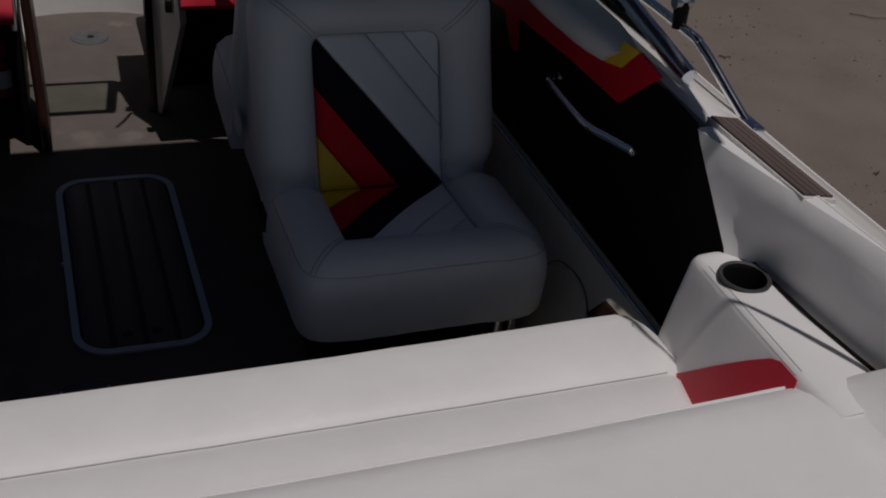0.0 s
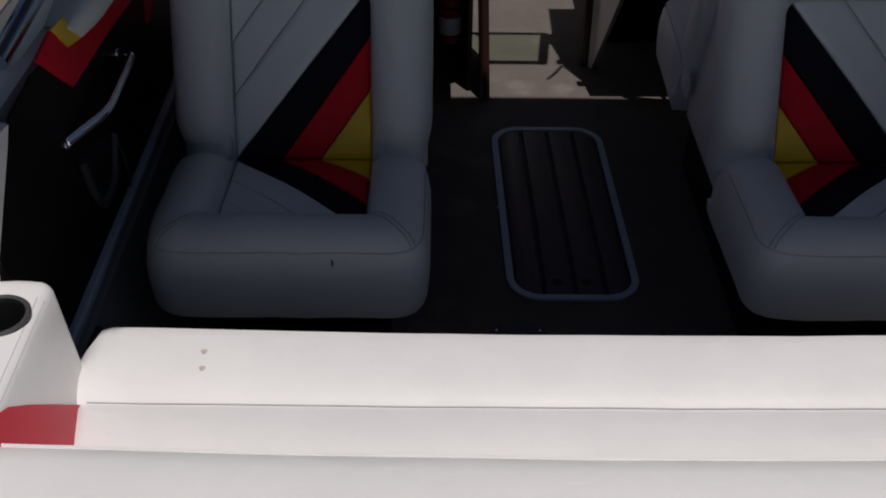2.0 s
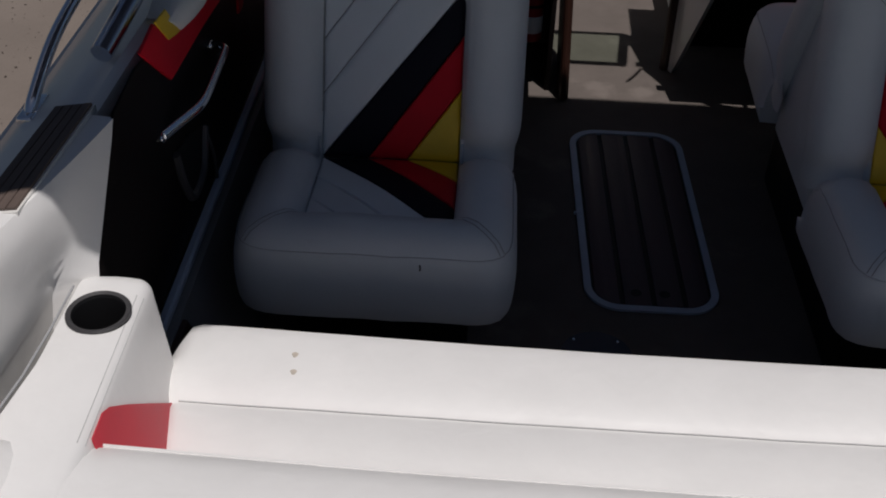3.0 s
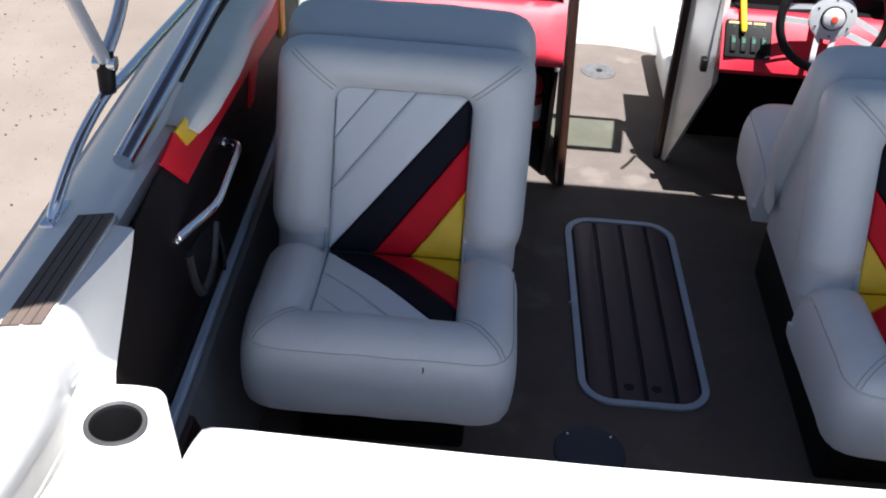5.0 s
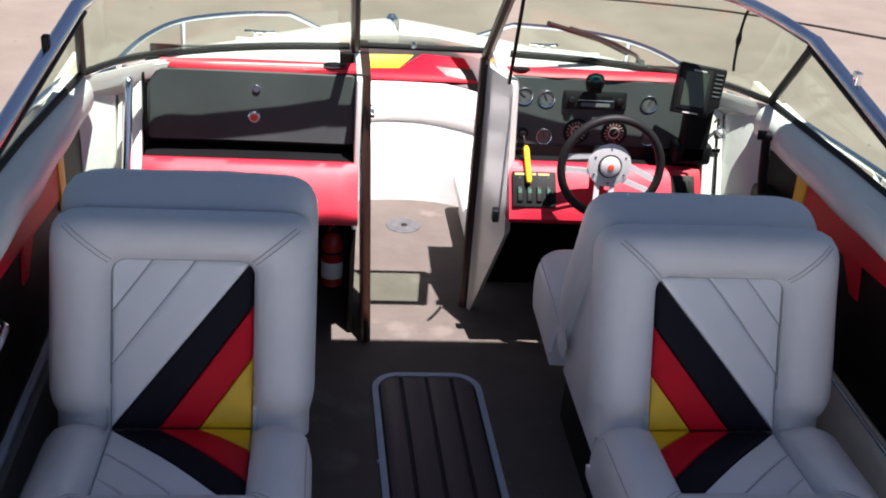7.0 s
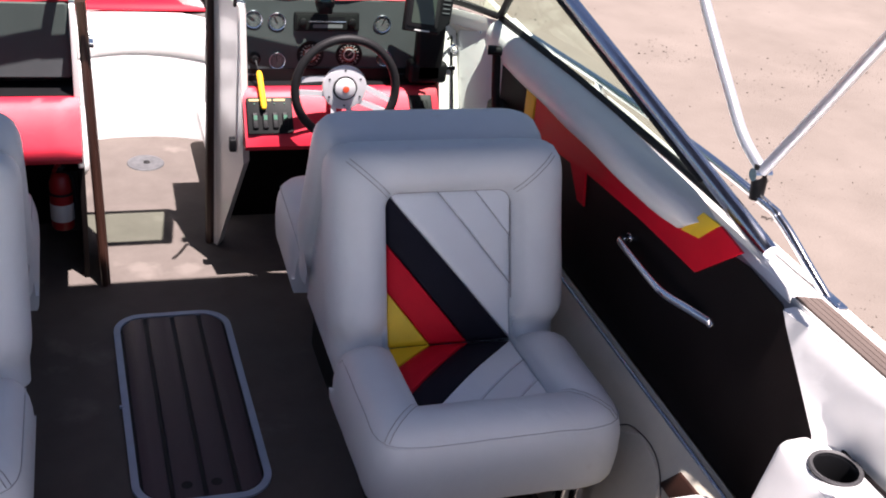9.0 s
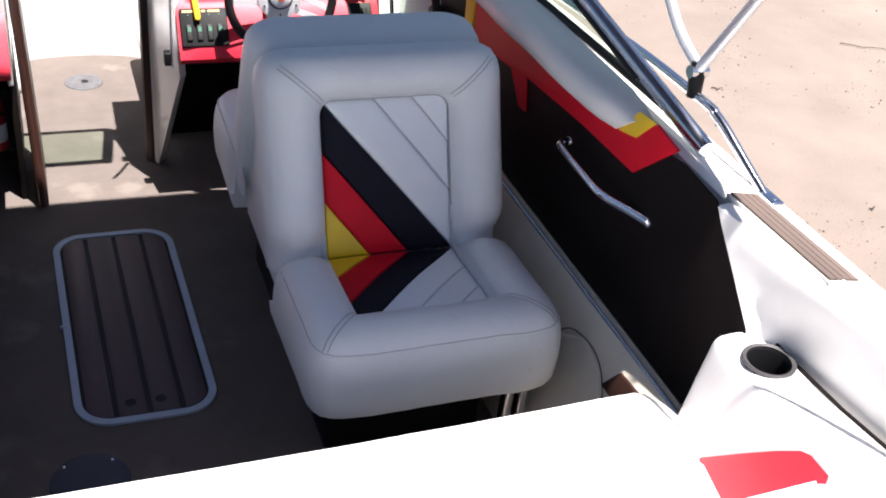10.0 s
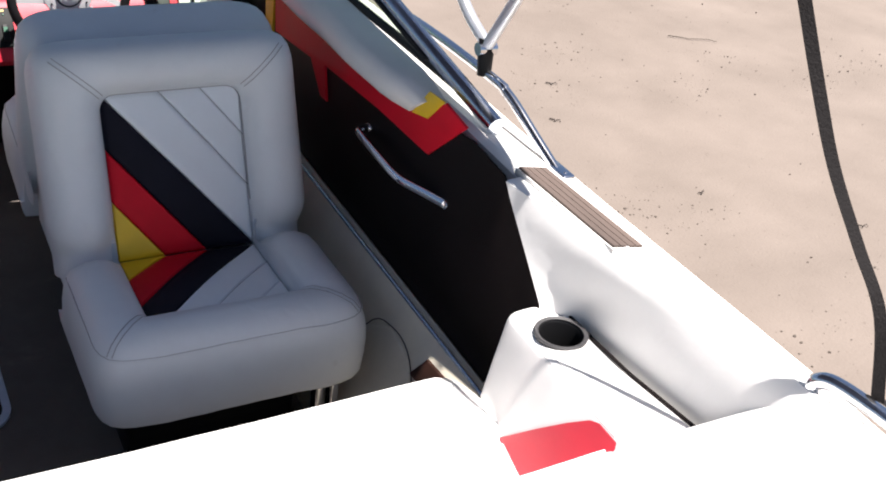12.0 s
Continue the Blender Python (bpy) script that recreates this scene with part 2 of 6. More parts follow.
def tube(points, r, seg=12, bm=None, loop=False, flat=1.0, curve=0):
    """A round bar along points; flat below 1 squeezes it."""
    pts = smooth_path(points, curve) if curve else [Vector(p) for p in points]
    n = len(pts)
    rows, up = [], None
    for i, p in enumerate(pts):
        a = pts[(i - 1) % n] if (loop or i) else p
        b = pts[(i + 1) % n] if (loop or i < n - 1) else p
        d = (b - a).normalized()
        if up is None:
            up = d.orthogonal().normalized() if abs(d.z) > 0.9 else Vector((0, 0, 1))
        side = d.cross(up).normalized()
        up2 = side.cross(d).normalized()
        rr = r(i / max(1, n - 1)) if callable(r) else r
        rows.append([p + rr * (math.cos(k * math.tau / seg) * side + flat * math.sin(k * math.tau / seg) * up2) for k in range(seg)])
        up = up2
    return sections(rows, bm=bm, loop=loop)


def lathe(profile, seg=24, bm=None, m=None, ring=False):
    """profile: (radius, height) about z, then laid by m."""
    bm2 = bmesh.new()
    rows = [[(r * math.cos(k * math.tau / seg), r * math.sin(k * math.tau / seg), z) for k in range(seg)] for r, z in profile]
    sections(rows, bm=bm2, loop=ring)
    if m is not None:
        bm2.transform(m)
    if bm is None:
        return bm2
    tmp = bpy.data.meshes.new("tmp")
    bm2.to_mesh(tmp)
    bm2.free()
    bm.from_mesh(tmp)
    bpy.data.meshes.remove(tmp)
    return bm


def join(*bms):
    out = bmesh.new()
    for b in bms:
        tmp = bpy.data.meshes.new("tmp")
        b.to_mesh(tmp)
        b.free()
        out.from_mesh(tmp)
        bpy.data.meshes.remove(tmp)
    return out


def plate(outline, place, low, high, bevel=0.0, seg=2):
    """A flat piece with the outline (u, v), laid by place(u, v, h) between the heights low and high."""
    bm = bmesh.new()
    a = [bm.verts.new(place(u, v, low)) for u, v in outline]
    b = [bm.verts.new(place(u, v, high)) for u, v in outline]
    bm.faces.new(a[::-1])
    top = bm.faces.new(b)
    n = len(a)
    for i in range(n):
        bm.faces.new((a[i], a[(i + 1) % n], b[(i + 1) % n], b[i]))
    if bevel:
        bmesh.ops.bevel(bm, geom=list(top.edges), offset=bevel, segments=seg, profile=0.5, affect="EDGES")
    return bm


def rounded(x0, y0, x1, y1, r, seg=6):
    out = []
    for cx, cy, a0 in ((x1 - r, y1 - r, 0), (x0 + r, y1 - r, 90), (x0 + r, y0 + r, 180), (x1 - r, y0 + r, 270)):
        for k in range(seg + 1):
            a = radians(a0 + 90 * k / seg)
            out.append((cx + r * math.cos(a), cy + r * math.sin(a)))
    return out


def ring_band(outer, inner, low, high, place):
    """A flat frame between two outlines of equal count."""
    bm = bmesh.new()
    rows = []
    for (a, b), (c, d) in zip(outer, inner):
        rows.append([place(a, b, low), place(a, b, high), place(c, d, high), place(c, d, low)])
    return sections(rows, loop=True, bm=bm)


def flat_z(z0):
    return lambda u, v, h: Vector((u, v, z0 + h))


# ---- ground ----
GROUND_Z = -0.75
bm = bmesh.new()
steps = [-1500, -300, -60, -25, -12, -6, -3, 0, 3, 6, 9, 12, 16, 25, 60, 300, 1500]
grid_rows = [[bm.verts.new((x, y + 2, GROUND_Z + (0.02 * noise.noise((x * 0.3, y * 0.3, 0)) if abs(x) < 50 and abs(y) < 50 else 0))) for x in steps] for y in steps]
for a, b in zip(grid_rows, grid_rows[1:]):
    for i in range(len(steps) - 1):
        bm.faces.new((a[i], a[i + 1], b[i + 1], b[i]))
solo("ground", bm, DIRT, "dry pale tan dirt ground with grit and dark specks", "ground", kind="structure")

bm = bmesh.new()
rng = random.Random(4)
spots = [(rng.choice((-1, 1, 1)) * rng.uniform(1.6, 6), rng.uniform(0.5, 8)) for k in range(70)]
for k in range(4600):
    if k % 3:
        cx, cy = rng.choice(spots)
        x, y = cx + rng.gauss(0, 0.16), cy + rng.gauss(0, 0.13)
        if abs(x) < 1.35 and y < 4.5:
            continue
    elif rng.random() < 0.75:
        x, y = rng.choice((-1, 1, 1)) * rng.uniform(1.5, 7), rng.uniform(0.5, 10)
    else:
        x, y = rng.uniform(-6, 7), rng.uniform(6, 13)
    r = 0.0018 + 0.0058 * rng.random() ** 6
    got = bmesh.ops.create_icosphere(bm, subdivisions=1, radius=r)["verts"]
    sx, sy, sz = rng.uniform(0.7, 1.7), rng.uniform(0.7, 1.4), rng.uniform(0.4, 0.8)
    a = rng.uniform(0, 6)
    for v in got:
        c = v.co * rng.uniform(0.8, 1.15)
        v.co = Vector((x + (c.x * math.cos(a) - c.y * math.sin(a)) * sx, y + (c.x * math.sin(a) + c.y * math.cos(a)) * sy, GROUND_Z + 0.004 + c.z * sz))
STICKS = [(4.87, 5.53, 0.34, -0.45, 0.0045), (3.55, 5.0, 0.07, -0.3, 0.006), (3.3, 4.55, 0.06, -0.6, 0.006), (2.6, 6.9, 0.15, -0.2, 0.006), (3.6, 3.6, 0.05, 0.4, 0.005), (4.2, 3.1, 0.06, -0.2, 0.005), (-2.6, 3.9, 0.06, 0.2, 0.006)]
solo("pebbles", bm, PEBBLE, "scattered small grey brown grit and stones on dirt", "pebbles", kind="stuff", smooth=False)
for x, y, long, turn, r in STICKS:
    pts = [(x + long * k / 5 * math.cos(turn) + 0.012 * math.sin(k * 2.1), y + long * k / 5 * math.sin(turn) + 0.012 * math.cos(k * 1.7), GROUND_Z + 0.010) for k in range(6)]
    solo("twig", tube(pts, lambda k, r=r: 0.65 * r * (1 - 0.5 * k), 6), BARK, "thin dark dry twig lying on the dirt", "twig", group="twigs on the dirt")
solo("ground_cable", tube([(2.0, 10.85, GROUND_Z + 0.012), (2.9, 10.75, GROUND_Z + 0.012), (3.73, 10.56, GROUND_Z + 0.012), (4.42, 10.2, GROUND_Z + 0.012), (5.05, 9.82, GROUND_Z + 0.012), (6.2, 9.2, GROUND_Z + 0.012)], 0.010, 8, curve=5), BARK, "long dark cable lying across the dirt", "cable")


# ---- hull, deck and liner ----
def lerp_table(table, y):
    if y <= table[0][0]:
        return table[0][1]
    for (a, u), (b, v) in zip(table, table[1:]):
        if y <= b:
            return u + (v - u) * (y - a) / (b - a)
    return table[-1][1]


BEAM = [(-0.95, 1.17), (0.3, 1.215), (0.9, 1.215), (1.5, 1.19), (2.4, 1.18), (3.0, 1.13), (3.5, 1.02), (3.9, 0.88), (4.2, 0.75), (4.5, 0.57), (4.75, 0.40), (5.0, 0.20), (5.15, 0.03)]
SHEER = [(-0.95, 0.74), (1.5, 0.765), (2.6, 0.78), (3.0, 0.77), (3.5, 0.70), (4.2, 0.60), (4.75, 0.525), (5.15, 0.478)]
KEEL = [(-0.95, -0.75), (3.6, -0.75), (4.6, -0.45), (5.15, 0.30)]


def hull_ring(y, t):
    w, s, k = lerp_table(BEAM, y) - t, lerp_table(SHEER, y), lerp_table(KEEL, y) + 2 * t
    half = [(w, s), (w - 0.005, s - 0.06), (w * 0.97, (s * 0.55 + k * 0.45)), (w * 0.90, s * 0.3 + k * 0.7), (w * 0.45, s * 0.1 + k * 0.9), (0.002, k)]
    return [Vector((x, y, z)) for x, z in half] + [Vector((-x, y, z)) for x, z in half[::-1]]


ys = [-0.95 + 0.18 * i for i in range(34)] + [5.15]
ys = [y for y in ys if y < 5.1] + [5.15]
rows = [hull_ring(y, 0.0) + hull_ring(y, 0.02)[::-1] for y in ys]
solo("hull", sections(rows), GEL, "white gelcoat hull of an open bowrider boat", "boat hull", kind="structure")
solo("transom", plate([(p.x, p.z) for p in hull_ring(-0.95, 0.0)], lambda u, v, h: Vector((u, -0.97 + h, v)), 0, 0.02), GEL, "white gelcoat transom closing the hull", "transom", kind="structure", smooth=False)

rub = thing("rub_rail", "grey rubber rub rail round the gunwale", "rub rail", (0, 2, 0.73), kind="structure")
for side in (-1, 1):
    part("rail", tube([(side * (lerp_table(BEAM, y) + 0.006), y, lerp_table(SHEER, y) - 0.035) for y in ys[:-1]], 0.016, 8), RUBBER, rub)

# side decks: from the coaming's inner edge to the gunwale
INNER = [(-0.95, 1.09), (0.9, 1.085), (1.08, 1.066), (1.25, 1.052), (1.5, 1.030), (1.75, 1.012), (2.4, 1.008), (3.0, 0.975), (3.25, 0.9)]
INNER_Z = [(-0.95, 0.80), (1.4, 0.80), (1.7, 0.825), (2.6, 0.845), (3.0, 0.85), (3.25, 0.855)]


def side_deck(side):
    rows = []
    for y in [-0.95 + 0.12 * i for i in range(34)]:
        xi, zi, xo, zo = lerp_table(INNER, y) + 0.018 * min(1.0, max(0.0, (1.32 - y) / 0.2)), lerp_table(INNER_Z, y), lerp_table(BEAM, y), lerp_table(SHEER, y)
        top = [(xi, zi - 0.03), (xi + 0.006, zi - 0.008), (xi + 0.022, zi), (0.5 * (xi + xo), 0.55 * zi + 0.45 * zo + 0.006), (xo - 0.035, zo + 0.012), (xo - 0.01, zo + 0.004), (xo + 0.004, zo - 0.012), (xo + 0.004, zo - 0.035),
               (xo - 0.03, zo - 0.035), (xi + 0.02, zi - 0.045)]
        rows.append([(side * x, y, z) for x, z in top])
    return sections(rows)


for side, nm in ((-1, "side_deck_port"), (1, "side_deck_starboard")):
    solo(nm, side_deck(side), GEL, "glossy white gelcoat side deck along the gunwale", "side deck", kind="structure")

# foredeck: a skin round the open bow well
WS_BASE = [(0.0, 3.34, 0.868), (0.25, 3.34, 0.868), (0.46, 3.318, 0.866), (0.64, 3.275, 0.864), (0.79, 3.218, 0.860), (0.90, 3.145, 0.855), (0.985, 3.03, 0.85)]


def foredeck(side):
    """Outer edge to the well's rim and the windscreen's foot."""
    outer_y = [5.15, 5.06, 4.9, 4.6, 4.2, 3.8, 3.4, 3.0]
    inner = [(0.0, 4.72, 0.53), (0.16, 4.68, 0.535), (0.30, 4.5, 0.56), (0.42, 4.2, 0.60), (0.50, 3.85, 0.67), (0.52, 3.55, 0.79), (0.72, 3.25, 0.862), (0.985, 3.03, 0.85)]
    rows = []
    for y, q in zip(outer_y, inner):
        xo, zo = lerp_table(BEAM, y), lerp_table(SHEER, y)
        a, b = Vector((xo + 0.004, y, zo - 0.03)), Vector((xo, y, zo + 0.006))
        q = Vector(q)
        row = [a, b]
        for t in (0.1, 0.35, 0.65, 0.9):
            p = b.lerp(q, t)
            p.z += 0.018 * math.sin(math.pi * t)
            row.append(p)
        row += [q, q + Vector((-0.004, 0.0, -0.02)), q + Vector((0.01, 0, -0.05)), b + Vector((-0.03, 0, -0.05))]
        rows.append([Vector((side * p.x, p.y, p.z)) for p in row])
    return sections(rows)


for side, nm in ((-1, "foredeck_port"), (1, "foredeck_starboard")):
    solo(nm, foredeck(side), GEL, "white gelcoat foredeck sloping to the bow", "foredeck", kind="structure")
# dash top deck between windscreen foot and console
rows = []
for x in [-0.84 + 0.08 * i for i in range(22)]:
    u = abs(x)
    for (x0, y0, z0), (x1, y1, z1) in zip(WS_BASE, WS_BASE[1:]):
        if u <= x1 + 1e-6:
            k = (u - x0) / (x1 - x0)
            yb, zb = y0 + k * (y1 - y0), z0 + k * (z1 - z0)
            break
    fore = max(yb + 0.03, 3.56 - 0.6 * max(0.0, u - 0.5))
    aft = min(yb - 0.03, 3.20)
    rows.append([(x, fore, zb - 0.03), (x, yb + 0.02, zb + 0.004), (x, aft, zb - 0.010), (x, aft, zb - 0.026), (x, fore, zb - 0.05)])
for nm, keep in (("console_top_port", [r for r in rows if r[0][0] < -0.2]), ("console_top_starboard", [r for r in rows if r[0][0] > 0.2])):
    solo(nm, sections(keep), GEL, "white gelcoat console top under the windscreen", "console top", kind="structure")

# cockpit floor
outline = [(-0.965, 0.0), (0.965, 0.0), (0.965, 3.2), (0.8, 3.6), (0.55, 4.2), (0.3, 4.3), (-0.3, 4.3), (-0.55, 4.2), (-0.8, 3.6), (-0.965, 3.2)]
solo("floor", plate(outline, flat_z(0.0), -0.03, 0.0), CARPET, "worn taupe carpet on the cockpit floor", "floor", kind="structure", smooth=False)


# ---- cockpit sides ----
def on_side(side, x0=1.0):
    """Placing on a cockpit side: u is y, v is z, h comes inboard. The side leans outboard towards its top."""
    def at(u, v, h):
        return Vector((side * (x0 + 0.03 * (v - 0.8) - h), u, v))
    return at


def cockpit_side(side, word):
    at = on_side(side)
    # backing wall from floor to coaming
    solo("wall_" + word, plate([(1.34, 0.0), (3.35, 0.0), (3.35, 0.82), (1.56, 0.80), (1.37, 0.63), (1.33, 0.44)], at, -0.075, -0.055), LINER, "cream fibreglass inner hull side", "inner hull side", kind="structure", smooth=False)
    # lower liner ledge
    rows = []
    for y in [1.0 + 0.1 * i for i in range(24)]:
        zt = 0.380
        if side > 0:
            ledge = ((0.985, zt + 0.012), (0.958, zt + 0.012), (0.948, zt), (0.935, zt - 0.02), (0.84, 0.1), (0.815, 0.02), (0.81, 0.0), (0.985, 0.0))
        else:
            ledge = ((0.985, zt + 0.008), (0.974, zt + 0.008), (0.9695, zt + 0.004), (0.9690, zt - 0.005), (0.971, zt - 0.012), (0.974, zt - 0.02), (0.978, zt - 0.03), (0.985, zt - 0.03))
        rows.append([(side * x, y, z) for x, z in ledge])
    solo("liner_ledge_" + word, sections(rows), LINER if side > 0 else TRIM, "cream fibreglass ledge along the cockpit side" if side > 0 else "pale grey edge strip along the cockpit side", "liner ledge", kind="structure")
    if side > 0:
        solo("ledge_strip_" + word, tube([(0.962, 1.0 + 0.1 * i, 0.394) for i in range(24)], 0.0045, 8), ALU, "thin grey metal strip on the ledge edge", "edge strip", kind="structure")
    # Liner drawn grey on this side, the seat's shade put into its colour.
    if side < 0:
        rows = [[(-x, y, z) for x, z in ((0.976, 0.352), (0.964, 0.345), (0.947, 0.25), (0.915, 0.06), (0.905, 0.0), (0.985, 0.0), (0.985, 0.352))] for y in [1.0 + 0.1 * i for i in range(24)]]
        solo("lower_side_" + word, sections(rows), LOWSIDE, "lower cockpit side under the ledge, greyed for its shade", "lower side", kind="structure")
    # black upholstered panel
    panel = [(1.27, 0.392), (3.0, 0.392), (3.0, 0.80), (1.80, 0.80), (1.62, 0.825), (1.50, 0.815), (1.320, 0.652), (1.257, 0.48)]
    p = thing("chevron_wall_panel", "black vinyl side panel with red and yellow chevrons", "side panel", (side, 1.9, 0.4), group="cockpit side panels")
    part("backing", plate(panel, at, -0.004, 0.0, 0.0015), DARKPAD, p)
    red = [(1.645, 0.842), (1.778, 0.720), (2.02, 0.712), (2.335, 0.688), (2.305, 0.602), (2.345, 0.600), (2.42, 0.672), (2.68, 0.640), (2.70, 0.74), (1.87, 0.775), (1.80, 0.80), (1.735, 0.853)]
    part("chevron", plate(red, at, 0.0, 0.006, 0.002), RED, p, "bright red vinyl chevron")
    yel = [(1.734, 0.856), (1.792, 0.794), (1.862, 0.777), (1.80, 0.850)]
    part("chevron_tip", plate(yel, at, 0.006, 0.0095, 0.0015), YELLOW, p, "yellow vinyl tip")
    part("front_stripe", plate([(2.70, 0.60), (2.75, 0.60), (2.77, 0.75), (2.70, 0.75)], at, 0.0, 0.008, 0.002), YELLOW, p, "yellow vinyl stripe")
    # map pocket
    if side < 0:
        # Black plate paints the pocket's shaded hollow; grey rim paints its lit lip.
        mouth = [(1.727, 0.59), (1.742, 0.52), (1.777, 0.461), (1.82, 0.452), (1.868, 0.462), (1.892, 0.485), (1.925, 0.534), (1.82, 0.575)]
        rim = [at(u, v, 0.004) for u, v in mouth]
        part("pocket", plate(mouth, at, 0.0, 0.003), BLACK, p, "black plate for the shaded mouth of a map pocket")
        part("pocket_rim", tube(rim[:7], 0.010, 8, curve=4), POUCH, p, "pocket rim, greyed for its lit lip")
        part("pleat", tube([at(1.925, 0.534, 0.004), at(1.95, 0.45, 0.006), at(1.955, 0.38, 0.003)], 0.007, 8, flat=0.6, curve=4), POUCH, p)
    part("screw", lathe([(0.0, 0.0), (0.008, 0.0), (0.007, 0.004), (0.0, 0.005)], 10, m=Matrix.Translation(at(2.06, 0.30 + 0.03, 0.001)) @ pose(0, 0, 0, 0, -90 * side, 0)), CHROME, p)
    # padded white bolster over the panel
    b = thing("padded_bolster", "white padded vinyl bolster under the side windscreen", "bolster", (side, 2.3, 0.74), group="side bolsters")
    rows = []
    for i in range(26):
        t = i / 25
        y = 1.80 + t * 1.22
        end = math.sin(min(1.0, t / 0.09) * 0.5 * math.pi)
        end = 0.45 + 0.55 * end
        zb = 0.775 - 0.03 * t
        zt = zb + (0.071 + 0.042 * t) * (0.55 + 0.45 * end)
        wob = 0.0025 * math.sin(y * 19) * end
        row = []
        for k in range(9):
            a = radians(-90 + 180 * k / 8)
            row.append((side * (1.0 - ((0.055 if side > 0 else 0.042) * end + wob) * math.cos(a) ** 0.7 if k not in (0, 8) else 1.0), y + 0.035 * (1 - math.sin(a)) * (1 - t), 0.5 * (zb + zt) + 0.5 * (zt - zb) * math.sin(a)))
        row.append((side * 1.03, y, zt + 0.004 * end))
        row.append((side * 1.03, y, zb))
        rows.append(row)
    part("roll", sections(rows), VINYL, b)
    part("welt", tube([(side * 0.998, 1.82 + 0.11 * k, 0.772 - 0.003 * k) for k in range(11)], 0.004, 6), VINYL, b, "white welt")
    # chrome grab handle
    g = thing("grab_handle", "curved chrome grab handle screwed to the side panel", "grab handle", (side * 0.97, 1.88, 0.65), group="side grab handles")
    pts = [at(2.06, 0.648, 0.0), at(2.058, 0.649, 0.020), at(2.045, 0.650, 0.034), at(2.02, 0.650, 0.039), at(1.94, 0.648, 0.040), at(1.86, 0.647, 0.041), at(1.825, 0.647, 0.039), at(1.795, 0.648, 0.033), at(1.74, 0.652, 0.0165), at(1.685, 0.655, 0.0)]
    part("bar", tube(pts, lambda k: 0.0080 + 0.0028 * k, 12, curve=5), CHROME, g)
    for u, v in ((2.06, 0.648), (1.685, 0.655)):
        part("foot", plate([(u + 0.013 * math.cos(a), v + 0.010 * math.sin(a)) for a in [math.tau * k / 14 for k in range(14)]], at, 0.0, 0.006, 0.002), CHROME, g)
    # white coaming pad behind the panel
    c = thing("coaming_pad", "white padded vinyl coaming beside the rear bench", "coaming pad", (side, 1.0, 0.5), group="coaming pads")
    rows = []
    for i in range(44):
        row = []
        for k in range(15):
            t = k / 14
            z = 0.45 + (0.808 - 0.45) * (t if t < 0.6 else 1 - 0.4 * ((1 - t) / 0.4) ** 1.25)
            start = (1.25 + (z - 0.45) * 0.32 if z < 0.65 else 1.314 + (z - 0.65) * 1.15)
            y = start - 0.05 * i * (start + 0.6) / 2.1
            edge_x = lerp_table(INNER, y) + 0.004
            bulge = 0.010 * math.sin(math.pi * t) ** 0.7 if 0 < t < 1 else 0
            x = edge_x + 0.012 * (1 - t) - bulge * min(1.0, 0.35 + i * 0.5) * (1.0 if t > 0.5 else 0.6) + 0.026 * max(0.0, (t - 0.62) / 0.38) ** 2.4
            meet = max(0.0, 1 - (start - y) / (0.05 + 0.40 * min(1.0, max(0.0, (z - 0.67) / 0.12)))) ** 1.3
            x = x * (1 - meet) + (1.0 + 0.03 * (z - 0.8)) * meet
            row.append((side * x, y, z))
        yt = row[-1][1]
        ex = lerp_table(INNER, yt)
        row += [(side * (ex + 0.034), yt, 0.8075), (side * (ex + 0.038), yt, 0.796), (side * (ex + 0.04), row[0][1], 0.45)]
        rows.append(row)
    # the front edge turns outboard behind the side panel
    rows.insert(0, [(side * max(1.032, abs(x)), y + 0.004, z) for x, y, z in rows[0]])
    part("pad", sections(rows), VINYL, c)
    part("welt", tube([(side * (lerp_table(INNER, y) + 0.035), y, 0.8065) for y in (1.5, 1.35, 1.2, 1.05, 0.9, 0.4, 0.0)], 0.003, 6), VINYL, c)


for side, word in ((-1, "port"), (1, "starboard")):
    cockpit_side(side, word)


def teak_step(side):
    t = thing("teak_step", "weathered grey teak step pad on the gunwale", "step pad", (side * 1.1, 1.39, 0.8), group="teak step pads")
    for k in range(4):
        rows = []
        for y in (1.235, 1.35, 1.44, 1.516):
            xx = 1.040 + 0.065 * (1.516 - y) + (0.0155 + 0.0006 * (1.516 - y) / 0.27) * k
            zz = 0.8155 - 0.17 * (xx - 1.053) + 0.008 * (y - 1.4)
            rows.append([(side * (xx + dx), y, zz + dz - 0.16 * dx) for dx, dz in ((0, -0.002), (0, 0.001), (0.001, 0.0025), (0.0142, 0.0025), (0.0151, 0.001), (0.0151, -0.002))])
        part("plank", sections(rows), TEAK, t)
    rows = []
    for y in (1.229, 1.35, 1.44, 1.520):
        x0 = 1.040 + 0.065 * (1.516 - y) - 0.004
        x1 = x0 + 0.070
        z0, z1 = (0.8155 - 0.17 * (x - 1.053) + 0.008 * (y - 1.4) - 0.0022 for x in (x0, x1))
        rows.append([(side * x0, y, z0 - 0.014), (side * x0, y, z0), (side * x1, y, z1), (side * (x1 + 0.006), y, z1 - 0.014)])
    part("bedding", sections(rows), GEL, t, "white gelcoat bed under the teak")


for side in (-1, 1):
    teak_step(side)


